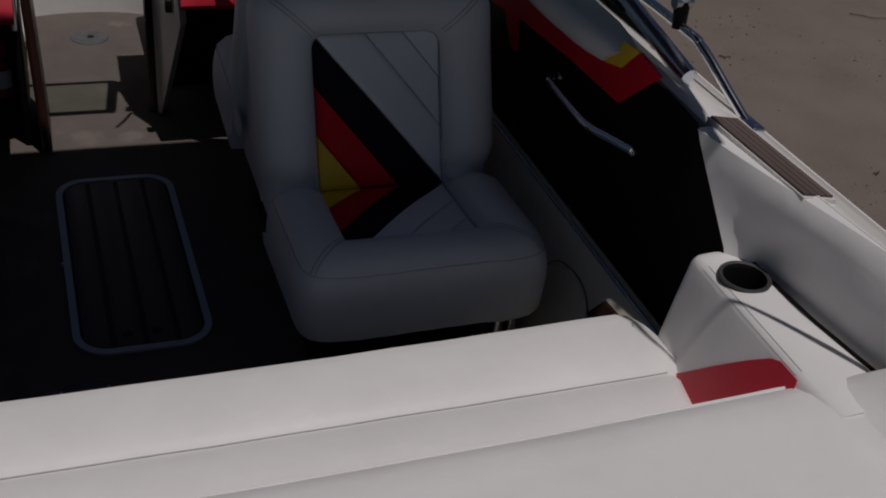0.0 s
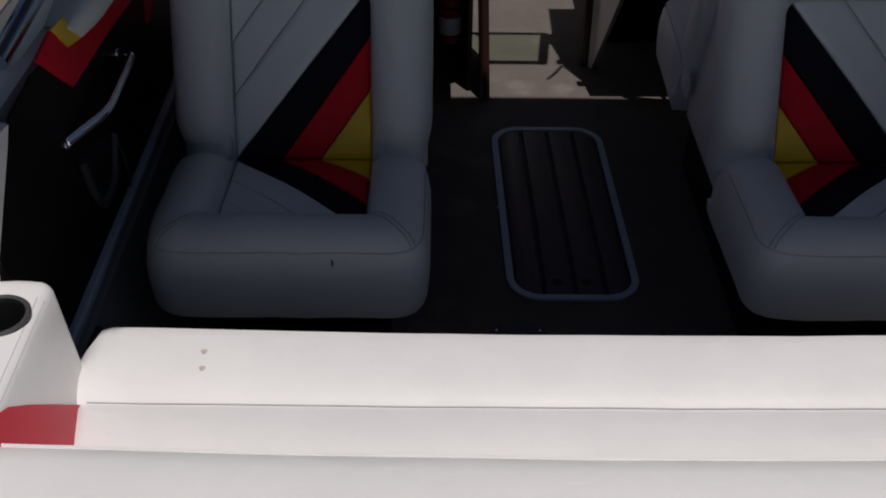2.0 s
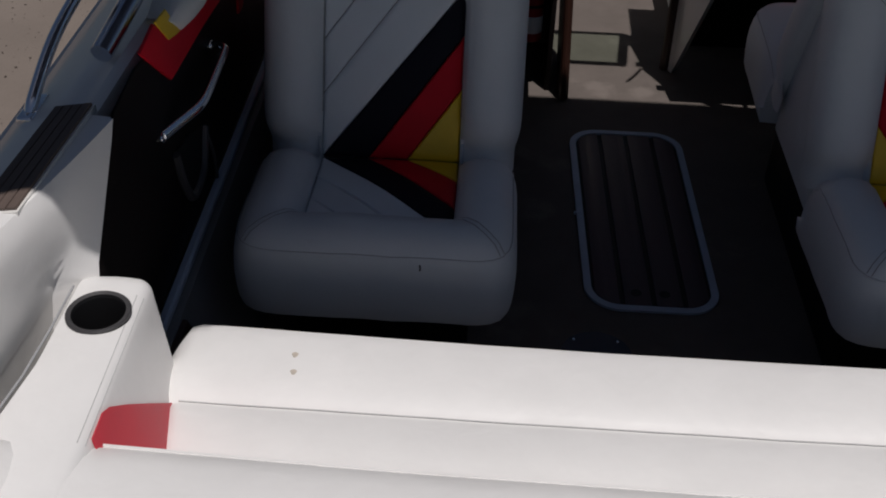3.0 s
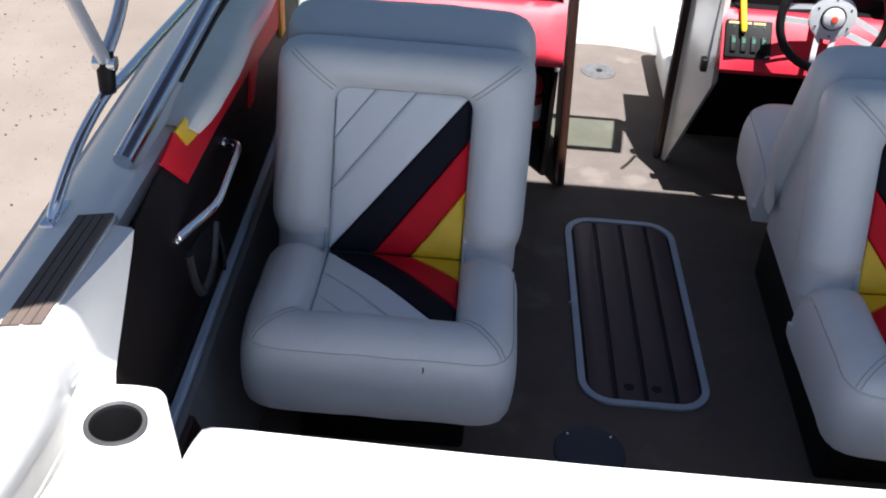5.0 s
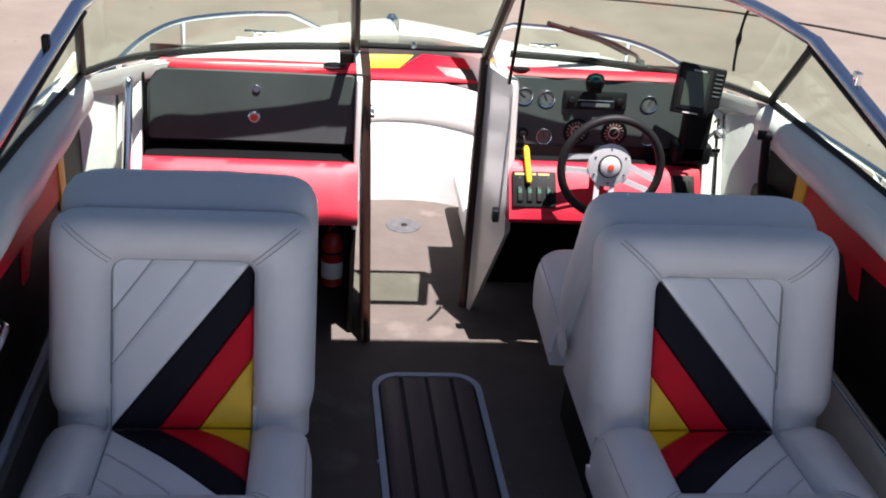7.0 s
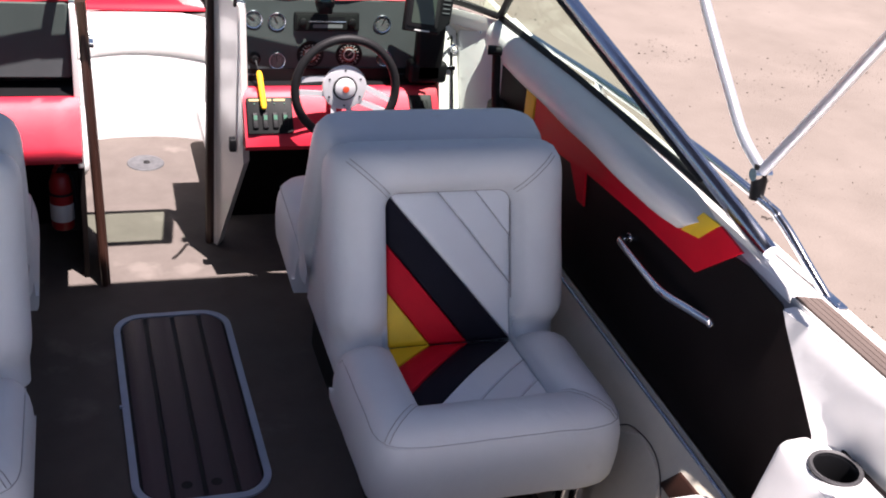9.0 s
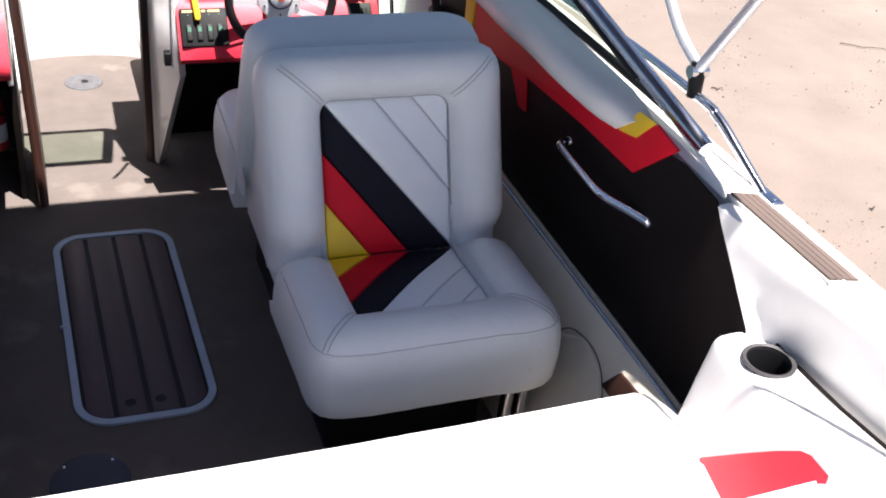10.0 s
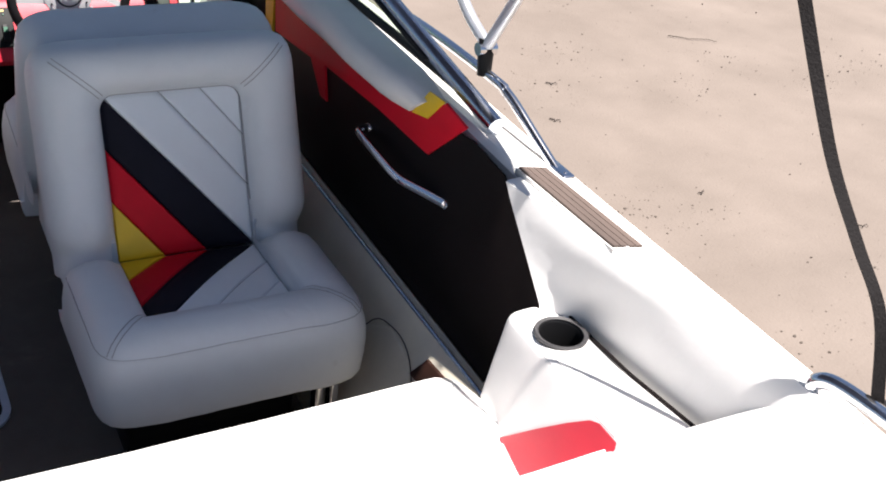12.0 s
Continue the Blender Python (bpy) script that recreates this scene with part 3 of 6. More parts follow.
# ---- rear bench, its sun pad and the arm rests ----
def bench():
    t = thing("rear_bench", "white vinyl rear bench seat with a stitched front roll", "bench seat", (0, 1.1, 0))
    prof = [(1.38, 0.06), (1.395, 0.2), (1.412, 0.33), (1.418, 0.40), (1.416, 0.44), (1.402, 0.464), (1.37, 0.475), (1.29, 0.476), (1.232, 0.4715), (1.222, 0.465), (1.216, 0.465), (1.206, 0.4715), (1.12, 0.473), (1.0, 0.470), (0.9, 0.465), (0.9, 0.06)]
    rows = []
    n = 46
    for i in range(n + 1):
        u = -1 + 2 * i / n
        x = 0.909 * math.copysign(1 - (1 - abs(u)) ** 1.6, u)
        e = max(0.0, (abs(x) - 0.851) / 0.058) if x > 0 else max(0.0, (abs(x) - 0.883) / 0.026)
        row = []
        for y, z in prof:
            yy = y - 0.05 * e ** 2 * (1 if y > 1.25 else 0.2) - max(0.0, 1 - (x / 0.85) ** 2) * (0.014 if y > 1.25 else 0.006 if y > 1.15 else 0)
            zz = z - 0.015 * min(1.0, max(0.0, (abs(x) - 0.878) / 0.031)) ** 2 * (1 if z > 0.4 else 0) + 0.0018 * noise.noise((x * 7, y * 9, 1.0))
            row.append((x - math.copysign(1, x) * 0.19 * max(0.0, 1.30 - max(y, 1.0)) * (abs(x) / 0.909) ** 12, yy, zz))
        rows.append(row)
    c = part("seat_cushion", sections(rows), VINYL, t)
    part("seam", tube([(-0.87 + 0.058 * i, 1.219 - 0.006 * max(0.0, 1 - ((-0.87 + 0.058 * i) / 0.85) ** 2), 0.4672 + 0.0018 * noise.noise(((-0.87 + 0.058 * i) * 7, 11, 1.0))) for i in range(31)], 0.0011, 6), PALETHREAD, c, "stitched seam")
    for s in (1,):
        part("end_seam", tube([(s * 0.862, 1.345, 0.4775), (s * 0.874, 1.372, 0.470), (s * 0.880, 1.392, 0.452), (s * 0.884, 1.40, 0.40)], 0.0012, 6, curve=4), PALETHREAD, c, "stitched seam")
    # stain marks
    for x, y in ((-0.704, 1.328), (-0.700, 1.288)):
        part("stain", plate([(x + 0.005 * math.cos(k) * (1 + 0.3 * math.sin(3 * k)), y + 0.006 * math.sin(k)) for k in [0.6 * j for j in range(10)]], flat_z(0.4758), 0, 0.0012), STAIN, c, "small brown stain")
    prof = [(1.09, 0.40), (1.07, 0.46), (1.03, 0.55), (0.99, 0.615), (0.972, 0.632), (0.94, 0.645), (0.90, 0.652), (0.6, 0.665), (0.45, 0.667), (0.34, 0.664), (0.305, 0.652), (0.295, 0.62), (0.295, 0.40)]
    rows = []
    for i in range(31):
        u = -1 + i / 15
        x = 1.125 * math.copysign(1 - (1 - abs(u)) ** 1.5, u)
        e = max(0.0, (abs(x) - 0.98) / 0.145)
        rows.append([(x, y - 0.14 * e * (y > 0.85) - 0.018 * max(0.0, 1 - (x / 0.9) ** 2) * (y > 0.85), z + (0.165 * e if z > 0.5 else 0.1 * e) + 0.002 * noise.noise((x * 5, y * 6, 3.0))) for y, z in prof])
    s = thing("sun_pad", "smooth white vinyl sun pad behind the bench", "sun pad", (0, 0, 0.4))
    pad = part("pad", sections(rows), VINYL, s)
    part("piping", tube([(-0.96 + 0.06 * i, 0.9835 - 0.018 * max(0.0, 1 - ((-0.96 + 0.06 * i) / 0.9) ** 2), 0.6235 + 0.002 * noise.noise(((-0.96 + 0.06 * i) * 5, 5.9, 3.0))) for i in range(33)], 0.0028, 6), VINYL, s, "white piping along the front edge")
    # Unseen box, grey so that less sun bounces up from behind the bench.
    bx = thing("engine_box", "unseen engine box under the sun pad, greyed to cut bounce", "engine box", (0, 0, 0))
    part("body", box((-1.06, -0.9, 0.0), (1.06, 0.9, 0.398), 0.02), LOWSIDE, bx)
    part("bench_base", box((-0.9, 0.905, 0.001), (0.9, 1.35, 0.058), 0.01), GEL, t, "white fibreglass base")


bench()


def bored(solid, drill):
    """The solid with the drill's shape taken out."""
    a, b = (new(k, bpy.data.meshes.new(k)) for k in ("solid", "drill"))
    for ob, mesh in ((a, solid), (b, drill)):
        bmesh.ops.recalc_face_normals(mesh, faces=mesh.faces)
        mesh.to_mesh(ob.data)
        mesh.free()
    cut = a.modifiers.new("cut", "BOOLEAN")
    cut.object, cut.operation, cut.solver = b, "DIFFERENCE", "EXACT"
    bpy.context.view_layer.update()
    done = bpy.data.meshes.new_from_object(a.evaluated_get(bpy.context.evaluated_depsgraph_get()))
    out = bmesh.new()
    out.from_mesh(done)
    old = [a.data, b.data]
    bpy.data.objects.remove(a)
    bpy.data.objects.remove(b)
    for mesh in (*old, done):
        bpy.data.meshes.remove(mesh)
    return out


def arm_rest(side, dx=0.0, dy=0.0):
    t = thing("arm_rest", "white vinyl arm rest with a red side and a cup holder", "arm rest", (side, 1.1, 0.4), group="arm rests")
    def ring(y, tight=0.0):
        k = (1.32 - y) / 0.42
        xi = 0.938 + dx - 0.03 * (1.30 - y)
        xb = 0.880 + dx * 0.4 + 0.26 * (min(y, 1.29) - 1.2)
        zt = 0.646 + 0.010 * k
        xo = 1.032 + dx * 0.6 + 0.05 * max(0.0, k - 0.45)
        mid = Vector((0.5 * (xi + xo), 0, 0.55))
        pts = [(xb + (xi - 0.004 - xb) * q, 0.42 + (zt - 0.017 - 0.42) * q) for q in (0.0, 0.3, 0.6, 0.85, 1.0)]
        pts += [(xi - 0.001, zt - 0.010), (xi + 0.004, zt - 0.0045), (xi + 0.011, zt - 0.001), (xi + 0.03, zt + 0.001), (0.5 * (xi + xo), zt + 0.002), (xo - 0.02, zt), (xo, zt - 0.004), (xo + 0.01, zt - 0.03), (xo + 0.01, 0.42)]
        fore = 0.008 * min(1.0, max(0.0, (y - 1.20) / 0.12))
        return [(side * (x + (mid.x - x) * tight), y + dy + fore * (0.648 - z) / 0.17, z + ((mid.z if z > 0.5 else z) - z) * tight * 0.5) for x, z in pts]
    nose = [ring(1.334 - 0.030 * (1 - math.cos(radians(15 * q))), 0.26 * (1 - math.sin(radians(15 * q)))) for q in range(6)]
    rows = nose + [ring(1.30 - 0.025 * i) for i in range(18)]
    body = part("body", bored(sections(rows), lathe([(0.0, -0.085), (0.0425, -0.085), (0.0425, 0.05), (0.0, 0.05)], 32, m=pose(side * (0.988 + dx), 1.234 + dy, 0.6505))), VINYL, t)
    # red skin over the aft end of the inboard side
    rows = []
    pad_edge = [(0.40, 1.06), (0.50, 1.02), (0.60, 0.960), (0.625, 0.955), (0.638, 0.972), (0.66, 0.978)]
    ahead = 0.025 if side < 0 else 0.0
    for i in range(8):
        row = []
        for j in range(6):
            zj = ring(1.0)[j][2]
            fore = 1.022 + ahead + 1.02 * (0.648 - zj) + 0.012 * math.sin(math.pi * j / 5) - (0.006 if j == 5 else 0.0)
            y = fore + (lerp_table(pad_edge, zj) + ahead - fore) * i / 7
            p = ring(y)[j]
            row.append((p[0] - side * 0.003, p[1], p[2] + (0.002 if j > 4 else 0)))
        rows.append(row)
    bmr = sections(rows, closed_ring=False, cap=False)
    bmesh.ops.recalc_face_normals(bmr, faces=bmr.faces)
    bmesh.ops.solidify(bmr, geom=list(bmr.faces), thickness=0.002)
    part("side_patch", bmr, REDSUN, t, "red vinyl patch")
    for k in (0.15, 0.9):
        line = []
        for y in (1.285, 1.2, 1.1, 1.03, 0.985):
            a, b = Vector(ring(y)[5]), Vector(ring(y)[7])
            line.append(a.lerp(b, k) + Vector((-side * 0.0004, 0, 0.0004)))
        part("stitch", tube(line, 0.0008, 5), PALETHREAD, body)
    part("welt", tube([(side * (ring(y)[11][0] * side + 0.006), y + dy, ring(y)[11][2] + 0.001) for y in (1.30, 1.2, 1.1, 1.0, 0.93)], 0.0035 if side > 0 else 0.002, 8), DARKPAD if side > 0 else THREAD, body, "welt along the coaming")
    m = pose(side * (0.988 + dx), 1.234 + dy, 0.6505)
    cup = part("cup_holder", lathe([(0.0, -0.07), (0.036, -0.07), (0.038, -0.004), (0.040, 0.0), (0.0455, 0.0035), (0.047, 0.0005), (0.046, -0.004), (0.041, -0.006), (0.041, -0.074), (0.0, -0.074)], 32, m=m), BLACK, t, "black plastic cup holder")
    part("cup_rim", lathe([(0.0395, 0.0032), (0.0455, 0.0052), (0.0475, 0.003), (0.047, 0.0005), (0.0395, 0.0005)], 32, m=m, ring=True), POUCH, cup)


arm_rest(1)
arm_rest(-1, -0.026, -0.025)


# ---- back-to-back lounge seats ----
def seat_half(seat, cx, mid, way, inboard, striped):
    """One of the two seats. way: -1 faces aft, 1 faces forward; inboard: the sign of x towards the boat's middle."""
    def world(x, d, z):
        # d: distance out from the middle line between the two backs
        return Vector((cx + x, mid + way * d, z))

    # cushion: inset between side rolls and a front roll
    d0, d1 = 0.215, (0.47 if way < 0 else 0.41)            # crease and front of the inset
    half, wide = 0.150, 0.133
    zc, zf = 0.408, 0.424
    prof = [(0.0, -0.02), (0.02, 0.004), (0.08, 0.022), (0.22, 0.036), (0.42, 0.041), (0.62, 0.037), (0.78, 0.028), (0.88, 0.012), (0.945, -0.012), (0.98, -0.04), (0.99, -0.07), (0.98, -0.105), (0.96, -0.135), (0.925, -0.148), (0.6, -0.148), (0.3, -0.148), (0.0, -0.148)]
    stations = []
    def station(x, d, ox, od):
        z = zc + (zf - zc) * (d - d0) / (d1 - d0)
        stations.append((x, d, z, ox, od))
    along = [d0 - 0.01, d0 + 0.012, d0 + 0.022, d0 + 0.032, d0 + 0.045, d0 + 0.062, d0 + 0.085, d0 + 0.12, d0 + 0.17, d1]
    for d in along:
        station(-half, d, -wide, 0)
    for k in range(1, 10):
        a = radians(90 * k / 10)
        f = 1 / (math.cos(a) ** 4.2 + math.sin(a) ** 4.2) ** (1 / 4.2)
        station(-half, d1, -wide * math.cos(a) * f, wide * 1.05 * math.sin(a) * f)
    for k in range(9):
        station(-half + 2 * half * k / 8, d1, 0, wide * 1.05)
    for k in range(1, 10):
        a = radians(90 - 90 * k / 10)
        f = 1 / (math.cos(a) ** 4.2 + math.sin(a) ** 4.2) ** (1 / 4.2)
        station(half, d1, wide * math.cos(a) * f, wide * 1.05 * math.sin(a) * f)
    for d in along[::-1]:
        station(half, d, wide, 0)
    rows = []
    for x, d, z, ox, od in stations:
        row = []
        for s, h in prof:
            tuck = max(0.0, 1 - (d - d0 - 0.012) / 0.055) ** 2 if s > 0.03 and h > -0.09 else 0.0
            px, pd = x + ox * s * (1 - 0.07 * min(1.0, tuck)), d + od * s
            puff = 0.0045 * noise.noise((px * 9 + cx * 5, pd * 9, way * 2.0)) + 0.002 * noise.noise((px * 27, pd * 27, cx))
            row.append(world(px, pd, z + h + puff - 0.026 * min(1.4, tuck)))
        rows.append(row)
    cushion = part("seat_cushion", sections(rows), SEATV, seat)

    def on_cushion(u, v, h):
        # u from the outboard edge (0) to the inboard one (1), v from the crease to the front
        x = inboard * (-half + 2 * half * u)
        d = d0 - 0.005 + (d1 - d0 + 0.012) * v
        dome = 0.012 * math.sin(math.pi * min(1, max(0, u))) * math.sin(math.pi * min(1, max(0, v)) * 0.9 + 0.15)
        return world(x, d, zc + (zf - zc) * v - 0.012 + dome + h)

    # back: leaning inset framed by rolls
    lean = radians(22)
    up = (-math.sin(lean), math.cos(lean))     # (d, z): the top leans towards the middle line
    out = (math.cos(lean), math.sin(lean))
    v1 = 0.355 if cx > 0 else 0.369
    bz, bd = 0.402 + (0 if way < 0 else 0.007 if cx > 0 else 0.021), 0.216
    topw = 0.117 if cx > 0 else 0.106
    rr = 0.034                                  # rounding of the inset
    profb = [(0.0, -0.022), (0.015, 0.000), (0.08, 0.022), (0.22, 0.039), (0.42, 0.046), (0.64, 0.043), (0.82, 0.030), (0.93, 0.008), (0.985, -0.018), (1.0, -0.045), (0.985, -0.066), (0.93, -0.084), (0.86, -0.090), (0.3, -0.092), (0.0, -0.092)]
    stations = []
    rise = [-0.02, 0.02, 0.035, 0.045, 0.055, 0.067, 0.082, 0.10, 0.13, 0.18, 0.24, v1 - rr]
    for v in rise:
        stations.append((-half, v, -wide, 0))
    for k in range(1, 10):
        a = radians(90 * k / 10)
        f = 1 / (math.cos(a) ** 4.5 + math.sin(a) ** 4.5) ** (1 / 4.5)
        ix, iv = -half + rr * (1 - math.cos(a)), v1 - rr * (1 - math.sin(a))
        stations.append((ix, iv, -half - wide * math.cos(a) * f - ix, v1 + topw * math.sin(a) * f - iv))
    for k in range(9):
        stations.append((-half + rr + 2 * (half - rr) * k / 8, v1, 0, topw))
    for k in range(1, 10):
        a = radians(90 - 90 * k / 10)
        f = 1 / (math.cos(a) ** 4.5 + math.sin(a) ** 4.5) ** (1 / 4.5)
        ix, iv = half - rr * (1 - math.cos(a)), v1 - rr * (1 - math.sin(a))
        stations.append((ix, iv, half + wide * math.cos(a) * f - ix, v1 + topw * math.sin(a) * f - iv))
    for v in rise[::-1]:
        stations.append((half, v, wide, 0))

    def on_back(x, v, h):
        return world(x, bd + up[0] * v + out[0] * h, bz + up[1] * v + out[1] * h)

    rows = []
    for x, v, ox, ov in stations:
        row = []
        for s, h in profb:
            tuck = min(1.3, max(0.0, 1 - (v - 0.040) / 0.06) ** 2) if 0.03 < s and h > -0.09 else 0.0
            px, pv = x + ox * s * (1 - 0.06 * tuck), v + ov * s
            puff = 0.004 * noise.noise((px * 8, pv * 8, cx * 3 + way)) + 0.0018 * noise.noise((px * 25, pv * 25, way))
            row.append(on_back(px, pv, h - 0.032 * tuck + puff))
        rows.append(row)
    back = part("backrest", sections(rows), SEATV, seat)
    if striped:
        welt = [on_back(x + ox * 0.010, v + ov * 0.010, -0.0075) for x, v, ox, ov in stations if v >= 0.10]
        part("welt", tube(welt, 0.0020, 6), THREAD, back, "sunken grey seam round the inset")

    def on_inset(u, v, h):
        x = inboard * (-half + 2 * half * u)
        dome = 0.010 * math.sin(math.pi * min(1, max(0, u))) * math.sin(math.pi * min(1, max(0, v)))
        return on_back(x, (v1 + 0.006) * v, h - 0.014 + dome)

    def fine(poly, per=7):
        """More points along the edges, so that a piece can follow the dome."""
        res = []
        for (a, b), (c, d) in zip(poly, poly[1:] + poly[:1]):
            for k in range(per):
                res.append((a + (c - a) * k / per, b + (d - b) * k / per))
        return res

    def piece(name, poly, at, mat, parent, label=""):
        g = 0.004
        cxm, cym = sum(p[0] for p in poly) / len(poly), sum(p[1] for p in poly) / len(poly)
        poly = [(u + (cxm - u) * g, v + (cym - v) * g) for u, v in poly]
        bm = bmesh.new()
        edge = fine(poly)
        rings = []
        for shrink, h in ((0.0, -0.03), (0.0, -0.002), (0.03, 0.003), (0.10, 0.006), (0.35, 0.007), (0.7, 0.007)):
            rings.append([at(u + (cxm - u) * shrink, v + (cym - v) * shrink, h) for u, v in edge])
        sections(rings, bm=bm, cap=True)
        return part(name, bm, mat, parent, label)

    # where the stripes meet the crease and the inboard edge
    a1, a2, b1, b2 = (0.333, 0.617, 0.735, 0.432) if inboard > 0 else (0.355, 0.66, 0.68, 0.37)
    if striped:
        for strip in ([(0, 0.0), (1, 1), (0.60, 1), (0, 0.37)], [(0, 0.37), (0.60, 1), (0.30, 1), (0, 0.68)], [(0, 0.68), (0.30, 1), (0, 1)]):
            piece("white_panel", strip, on_inset, INSETV, back, "pale vinyl strip between diagonal seams")
        piece("navy_stripe", [(0, 0), (a1, 0), (1, b1), (1, 1)], on_inset, NAVY, back, "navy black vinyl stripe")
        piece("red_stripe", [(a1, 0), (a2, 0), (1, b2), (1, b1)], on_inset, RED, back, "red vinyl stripe")
        piece("yellow_corner", [(a2, 0), (1, 0), (1, b2)], on_inset, YELLOW, back, "yellow vinyl corner")
        for strip in ([(0, 0), (0.93, 1), (0.62, 1), (0, 0.33)], [(0, 0.33), (0.62, 1), (0.31, 1), (0, 0.66)], [(0, 0.66), (0.31, 1), (0, 1)]):
            piece("white_panel", strip, on_cushion, INSETV, cushion, "pale vinyl strip between diagonal seams")
        piece("navy_stripe", [(0, 0), (a1, 0), (1, 0.70), (1, 1), (0.93, 1)], on_cushion, NAVY, cushion, "navy black vinyl stripe")
        piece("red_stripe", [(a1, 0), (a2, 0), (1, 0.30), (1, 0.70)], on_cushion, RED, cushion, "red vinyl stripe")
        piece("yellow_corner", [(a2, 0), (1, 0), (1, 0.30)], on_cushion, YELLOW, cushion, "yellow vinyl corner")
        for (a, b), (c, d) in (((0.0, 0.37), (0.60, 1.0)), ((0.0, 0.68), (0.30, 1.0))):
            part("stitch", tube([on_inset(a + (c - a) * k / 8, b + (d - b) * k / 8, 0.0012) for k in range(9)], 0.0012, 6), THREAD, back)
        for (a, b), (c, d) in (((0.0, 0.33), (0.62, 1.0)), ((0.0, 0.66), (0.31, 1.0))):
            part("stitch", tube([on_cushion(a + (c - a) * k / 8, b + (d - b) * k / 8, 0.0012) for k in range(9)], 0.0012, 6), THREAD, cushion)
    else:
        piece("white_panel", [(0, 0), (1, 0), (1, 1), (0, 1)], on_inset, SEATV, back)
        piece("white_panel", [(0, 0), (1, 0), (1, 1), (0, 1)], on_cushion, SEATV, cushion)
    # double stitched mitre seams at the corners
    for sx in (-1, 1) if striped else ():
        for off in (-0.0038, 0.0038):
            pts = []
            for s, h in profb[2:7]:
                px = half - 0.293 * rr + s * (wide * 0.857 + 0.293 * rr)
                pv = v1 - 0.293 * rr + s * (topw * 0.857 + 0.293 * rr)
                qx, qv = sx * (px + off), pv - off * 0.8
                pts.append(on_back(qx, qv, h + 0.0012 + 0.004 * noise.noise((qx * 8, qv * 8, cx * 3 + way)) + 0.0018 * noise.noise((qx * 25, qv * 25, way))))
            part("stitch", tube(pts, 0.0010, 5), THREAD, back)
            pts = []
            for s, h in prof[2:8]:
                qx, qd = sx * (half + wide * s * 0.848 + off), d1 + wide * 1.05 * s * 0.848 - off
                pts.append(world(qx, qd, zf + h + 0.0008 + 0.0045 * noise.noise((qx * 9 + cx * 5, qd * 9, way * 2.0)) + 0.002 * noise.noise((qx * 27, qd * 27, cx))))
            part("stitch", tube(pts, 0.0010, 5), THREAD, cushion)
    # piped seam along the cushion's top edge
    ring = []
    for x, d, z, ox, od in stations_of_edge(half, wide, d0, d1):
        tuck = min(1.4, max(0.0, 1 - (d - d0 - 0.012) / 0.055) ** 2)
        qx, qd = x + ox * 0.895 * (1 - 0.07 * min(1.0, tuck)), d + od * 0.895
        puff = 0.0045 * noise.noise((qx * 9 + cx * 5, qd * 9, way * 2.0)) + 0.002 * noise.noise((qx * 27, qd * 27, cx))
        ring.append(world(qx, qd, zc + (zf - zc) * (d - d0) / (d1 - d0) + 0.0075 + puff - 0.026 * tuck))
    part("piping", tube(ring, 0.0024, 6), SEATV, cushion, "piped seam")
    part("seam", tube([p + Vector((0, 0, 0.0016)) for p in ring], 0.0013, 5), THREAD, cushion, "grey stitched seam")
    if way < 0:
        part("seat_board", box(world(-0.16, 0.535, 0.238), world(0.16, 0.21, 0.276), 0.004), SEATV, seat, "pale vinyl covered seat board")


def stations_of_edge(half, wide, d0, d1):
    out = []
    for k in range(7):
        out.append((-half, d0 + (d1 - d0) * k / 6, 0, -wide, 0))
    for k in range(1, 10):
        a = radians(90 * k / 10)
        f = 1 / (math.cos(a) ** 4.2 + math.sin(a) ** 4.2) ** (1 / 4.2)
        out.append((-half, d1, 0, -wide * math.cos(a) * f, wide * 1.05 * math.sin(a) * f))
    for k in range(9):
        out.append((-half + 2 * half * k / 8, d1, 0, 0, wide * 1.05))
    for k in range(1, 10):
        a = radians(90 - 90 * k / 10)
        f = 1 / (math.cos(a) ** 4.2 + math.sin(a) ** 4.2) ** (1 / 4.2)
        out.append((half, d1, 0, wide * math.cos(a) * f, wide * 1.05 * math.sin(a) * f))
    for k in range(7):
        out.append((half, d1 - (d1 - d0) * k / 6, 0, wide, 0))
    return out


def lounge_seat(cx, inboard, label):
    mid = 2.25
    seat = thing("lounge_seat", label, "boat seat", (cx, mid, 0), group="back-to-back seats")
    seat_half(seat, cx, mid, -1, inboard, True)
    seat_half(seat, cx, mid + 0.07, 1, inboard, False)
    core = plate([(-0.16, 0.27), (0.23, 0.27), (0.19, 0.41), (0.075, 0.72), (0.035, 0.76), (0.0, 0.72), (-0.12, 0.41)], lambda u, v, h: Vector((cx + h, mid + u, v)), -0.250, 0.250)
    bmesh.ops.bevel(core, geom=list(core.edges), offset=0.016, segments=3, profile=0.5, affect="EDGES")
    part("back_core", core, SEATV, seat, "padded vinyl gusset between the two backs")
    part("base", box((cx - 0.19, mid - 0.40, 0.0), (cx + 0.19, mid + 0.40, 0.236), 0.012), BLACK, seat, "black seat box")
    if cx > 0:
        for dx in (0.19, 0.225):
            part("slide", box((cx + dx, mid - 0.52, 0.0), (cx + dx + 0.018, mid - 0.49, 0.262), 0.003), CHROME, seat, "chrome slide leg")
    return seat


port_seat = lounge_seat(-0.617, 1, "pale vinyl back-to-back seat with black red yellow chevron")
part("tear", tube([(-0.523, 1.648, 0.422), (-0.522, 1.6455, 0.416), (-0.523, 1.6445, 0.411)], 0.0016, 5), BLACK, port_seat, "small dark tear in the front roll")
lounge_seat(0.572, -1, "pale vinyl back-to-back helm seat with chevron, behind the wheel")


